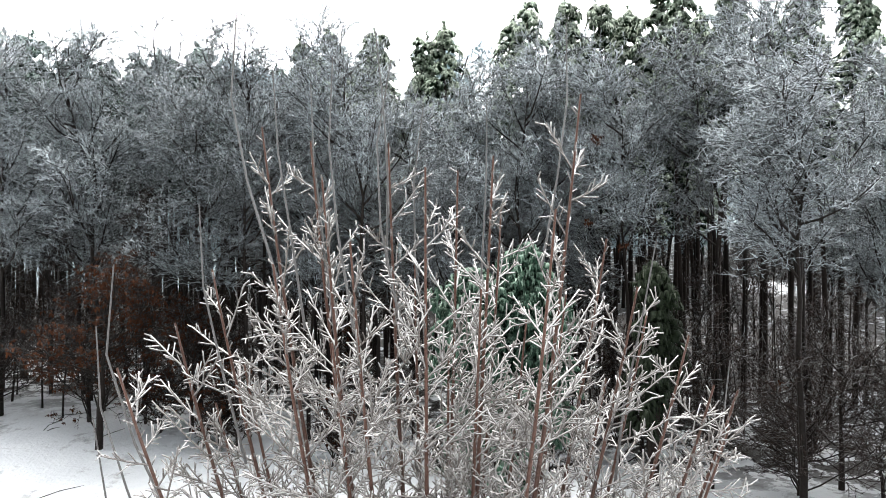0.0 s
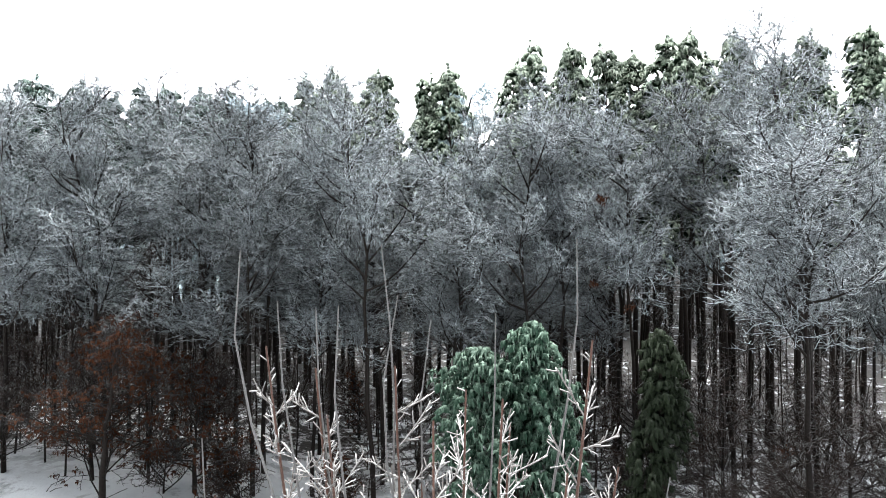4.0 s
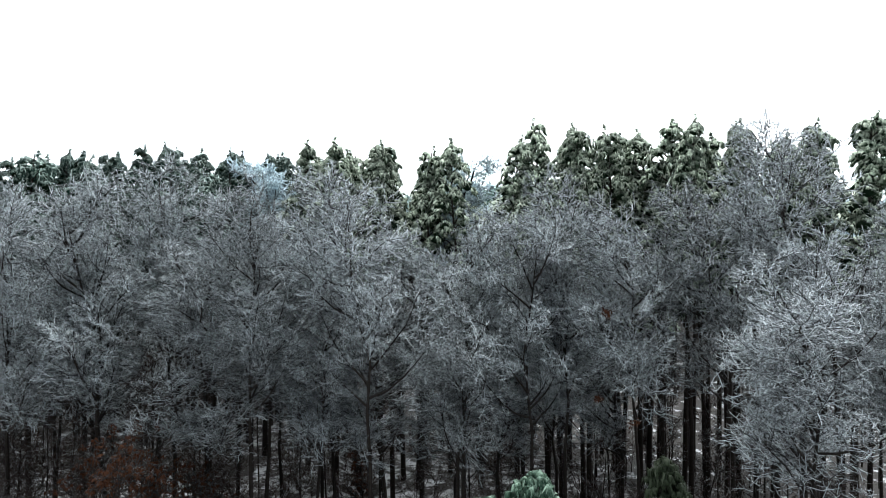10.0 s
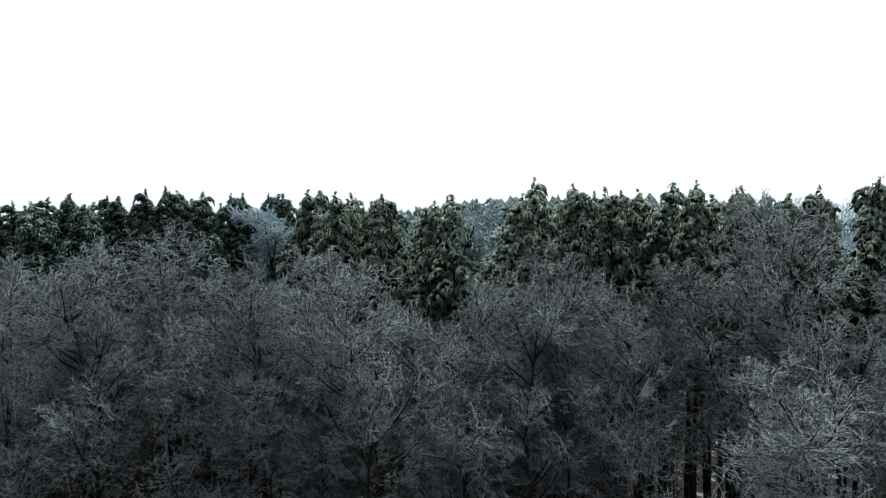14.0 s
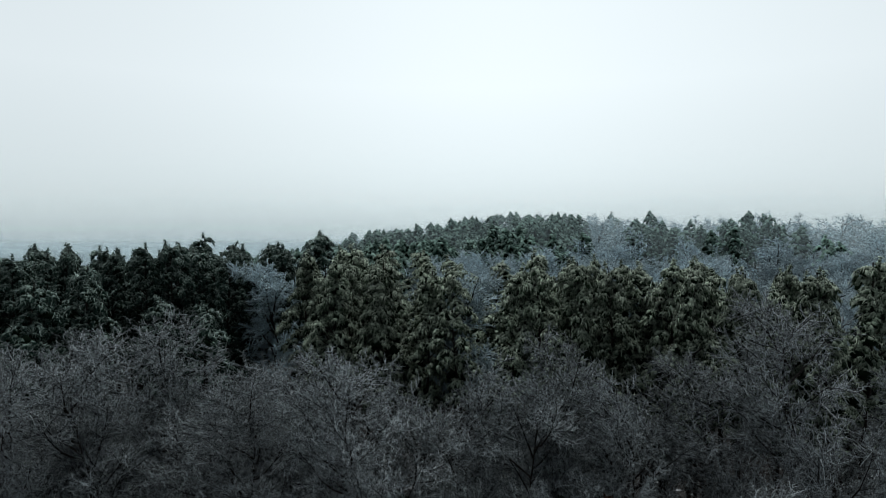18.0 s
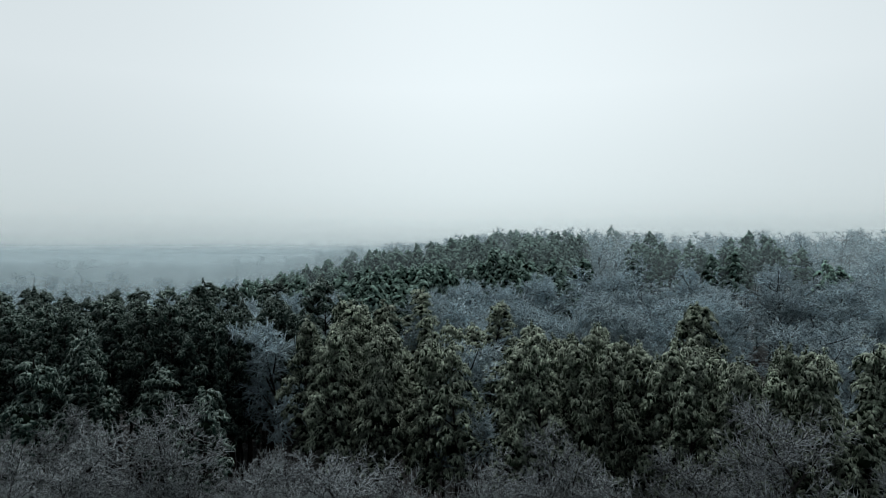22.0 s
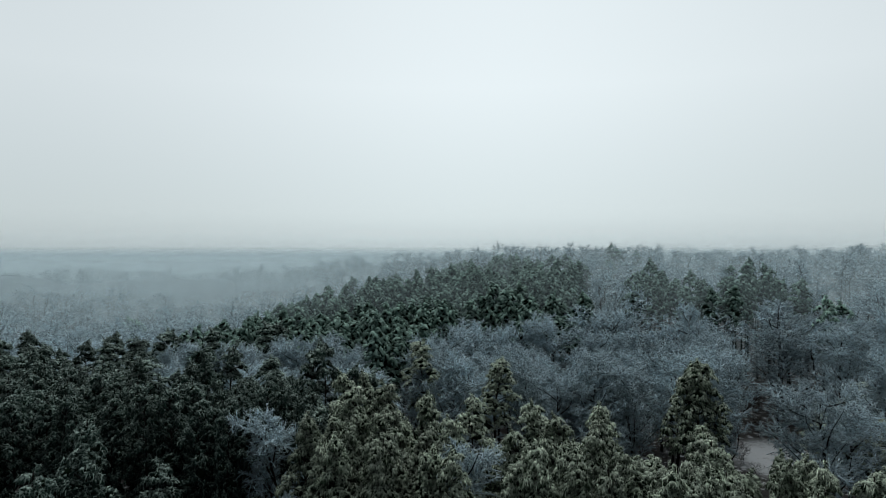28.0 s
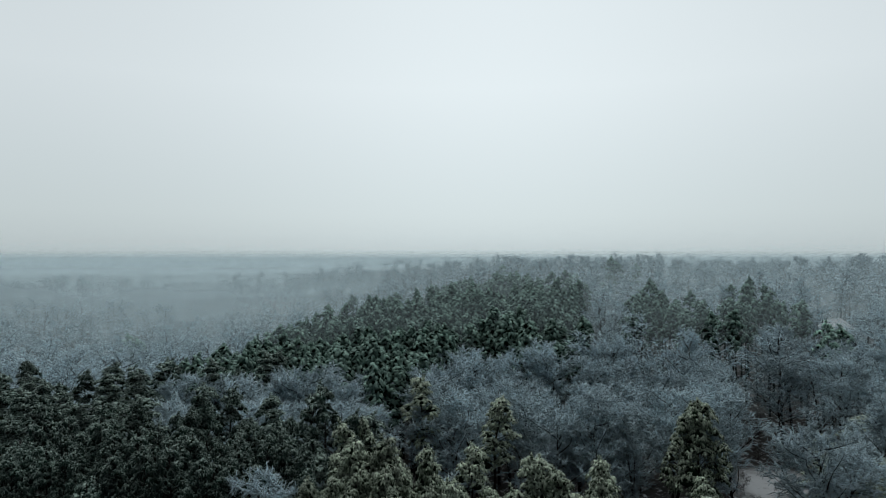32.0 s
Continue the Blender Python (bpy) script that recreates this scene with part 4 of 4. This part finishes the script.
for k, (h, sp, x, y) in enumerate(((3.2, 2.6, 8.2, 19.0), (2.6, 2.4, 10.3, 18.2), (3.4, 2.6, 12.2, 17.4), (2.4, 2.2, 13.8, 16.6), (3.0, 2.4, 6.0, 21.0), (2.2, 2.0, 3.6, 20.5),
                                   (4.2, 3.0, -15.5, 22.6), (2.4, 2.4, -9.6, 22.4), (2.6, 2.2, -6.6, 21.4), (3.6, 2.6, -18.5, 25.0), (2.2, 2.0, -3.4, 21.0), (2.0, 2.0, 0.2, 20.6), (5.5, 3.4, -19.5, 27.5), (5.0, 3.2, -15.0, 27.5), (4.6, 3.0, -10.0, 28.0), (5.2, 3.2, -22.5, 29.5), (4.0, 2.8, 15.5, 21.0), (4.4, 3.0, 11.5, 21.5), (3.6, 2.6, 17.5, 22.5), (5.0, 3.0, 9.8, 17.0), (5.6, 3.4, 11.8, 18.6), (4.6, 3.0, 13.6, 18.4), (5.4, 3.2, 9.0, 20.6), (5.2, 3.2, 15.2, 19.4), (4.8, 3.0, 7.2, 22.4), (5.8, 3.4, 13.0, 22.0), (5.0, 3.0, -12.5, 23.2), (5.2, 3.2, -17.0, 24.6), (4.8, 3.0, -8.0, 23.4))):
    bare_shrub(620 + k, h, sp, x, y, "tangled bare shrub with thin iced twigs at the wood's edge")


brush_kinds = []
for k in range(3):
    trunk, limbs, boughs, shoots, twigs = broadleaf_lines(660 + k, 3.0, 2.2, (12, 6, 4, 2), 0.05, 0.02)
    top = tagged(new("brushwood"), "low dark brushwood between the trunks", "shrub", "brushwood of the wood's floor")
    part("stem", tubes(trunk, np.linspace(1, 0.1, 9)[None] * 0.03, 5), BARK, top)
    part("twig_crown", joined(tubes(limbs[:, [0, 2, 5]], taper(len(limbs), 3, 0.02, 0.010), 3), spikes(boughs[:, [0, 3]], 0.012), spikes(shoots[:, [0, 2]], 0.010), spikes(twigs, 0.008)), SHADED_TWIG, top, kind="stuff")
    brush_kinds.append(top)
repeat(brush_kinds, [spot(x, y, place.uniform(0.6, 1.3), place.uniform(0, 6.3), place.uniform(0.8, 1.3)) for x, y in scatter(95, 0.9, (-26, 18, 23.5, 38), lambda x, y: abs(x) < 0.78 * y) + scatter(30, 1.6, (32, 64, 68, 98), lambda x, y: (x - 42.5) ** 2 + (y - 79.5) ** 2 > 20)])


def leaf_cluster(seed, x, y, z, size, count):
    """Withered leaves that still hang on a limb."""
    rng = np.random.default_rng(seed)
    top = tagged(new("dead_leaf_cluster"), "cluster of orange-brown dead leaves hanging on an iced branch", "leaves")
    twig = np.array([[[-size, 0, size * 0.4], [0, 0, size * 0.5], [size, 0.1, size * 0.2]]])
    part("twig", tubes(twig, np.array([[0.012, 0.010, 0.006]]), 5), BARK, top)
    p = rng.normal(size=(count, 3)) * np.array([size * 0.5, size * 0.35, size * 0.35])
    for k in range(count):
        part("leaf", tufts(rng, p[k:k + 1], np.zeros((1, 3)), 4, 0.09, 0.026, 0.7), RUST, top)
    top.location = (x, y, z)


for k, (x, y, z, size, count) in enumerate(((5.4, 21.6, 11.4, 0.22, 18), (6.3, 21.4, 7.8, 0.2, 14), (5.1, 21.5, 8.6, 0.15, 9), (-6.4, 21.8, 2.4, 0.3, 24), (11.2, 21.0, 3.2, 0.4, 40), (-13.6, 22.2, 3.4, 0.3, 30))):
    leaf_cluster(700 + k, x, y, z, size, count)


def gable_house(x, y, turn):
    """A small house whose snowy roof shows through the far wood."""
    top = tagged(new("house"), "small pale house with snowy roof in the far wood", "house")
    w, d, h, rise = 5.0, 4.0, 4.4, 2.6
    snow_m, n, l, b = nodes_of("roof_snow")
    l.new(mixed(n, l, noise_at(n, l, 1.2, 5), (0.45, 0.46, 0.47), (0.70, 0.72, 0.74)), b.inputs["Base Color"])
    side_m, n, l, b = nodes_of("pale_siding")
    l.new(mixed(n, l, noise_at(n, l, 2.5, 5), (0.24, 0.22, 0.20), (0.36, 0.34, 0.31)), b.inputs["Base Color"])
    dark_m, n, l, b = nodes_of("dark_window_pane")
    b.inputs["Base Color"].default_value, b.inputs["Roughness"].default_value = (0.02, 0.025, 0.03, 1), 0.1
    wall = np.array([[-w, -d, 0], [w, -d, 0], [w, d, 0], [-w, d, 0], [-w, -d, h], [w, -d, h], [w, d, h], [-w, d, h], [-w, 0, h + rise], [w, 0, h + rise]], float)
    wq = np.array([[0, 1, 5, 4], [1, 2, 6, 5], [2, 3, 7, 6], [3, 0, 4, 7], [4, 7, 8, -1], [6, 5, 9, -1]])
    part("wall", (wall, wq), side_m, top, smooth=False)
    for sgn in (-1, 1):
        e, t = 0.5, 0.18
        a = [[-w - e, sgn * (d + e), h - e * rise / d], [w + e, sgn * (d + e), h - e * rise / d], [w + e, 0, h + rise], [-w - e, 0, h + rise]]
        v = np.array(a + [[p[0], p[1], p[2] + t] for p in a])
        part("roof_slope", (v, np.array([[0, 1, 2, 3], [4, 5, 6, 7], [0, 1, 5, 4], [1, 2, 6, 5], [2, 3, 7, 6], [3, 0, 4, 7]])), snow_m, top, "roof slope under thin snow", smooth=False)
    for k in (-2.4, 2.4):
        v = np.array([[k - 0.6, -d - 0.05, 1.2], [k + 0.6, -d - 0.05, 1.2], [k + 0.6, -d - 0.05, 2.6], [k - 0.6, -d - 0.05, 2.6]])
        back = v + [0, 0.08, 0]
        part("window", (np.concatenate([v, back]), np.array([[0, 1, 2, 3], [4, 5, 6, 7], [0, 1, 5, 4], [1, 2, 6, 5], [2, 3, 7, 6], [3, 0, 4, 7]])), dark_m, top, smooth=False)
    top.matrix_basis = spot(x, y, 1.0, turn)


gable_house(84.0, 141.0, 0.5)

# fallen sticks on the snow
stick = np.random.default_rng(91)
for k in range(14):
    x, y = stick.uniform(-16, -3), stick.uniform(16, 24)
    ln = stick.uniform(0.4, 1.4)
    line = np.array([[[-ln / 2, 0, 0.03], [0, stick.normal() * 0.08, 0.05], [ln / 2, 0, 0.03]]])
    ob = tagged(new("fallen_stick"), "short dark stick fallen on the snow", "stick", "sticks on the snow")
    part("stem", tubes(line, np.array([[0.014, 0.012, 0.006]]), 5), BARK, ob)
    ob.matrix_basis = spot(x, y, 1.0, stick.uniform(0, 3.1), sink=0.0)
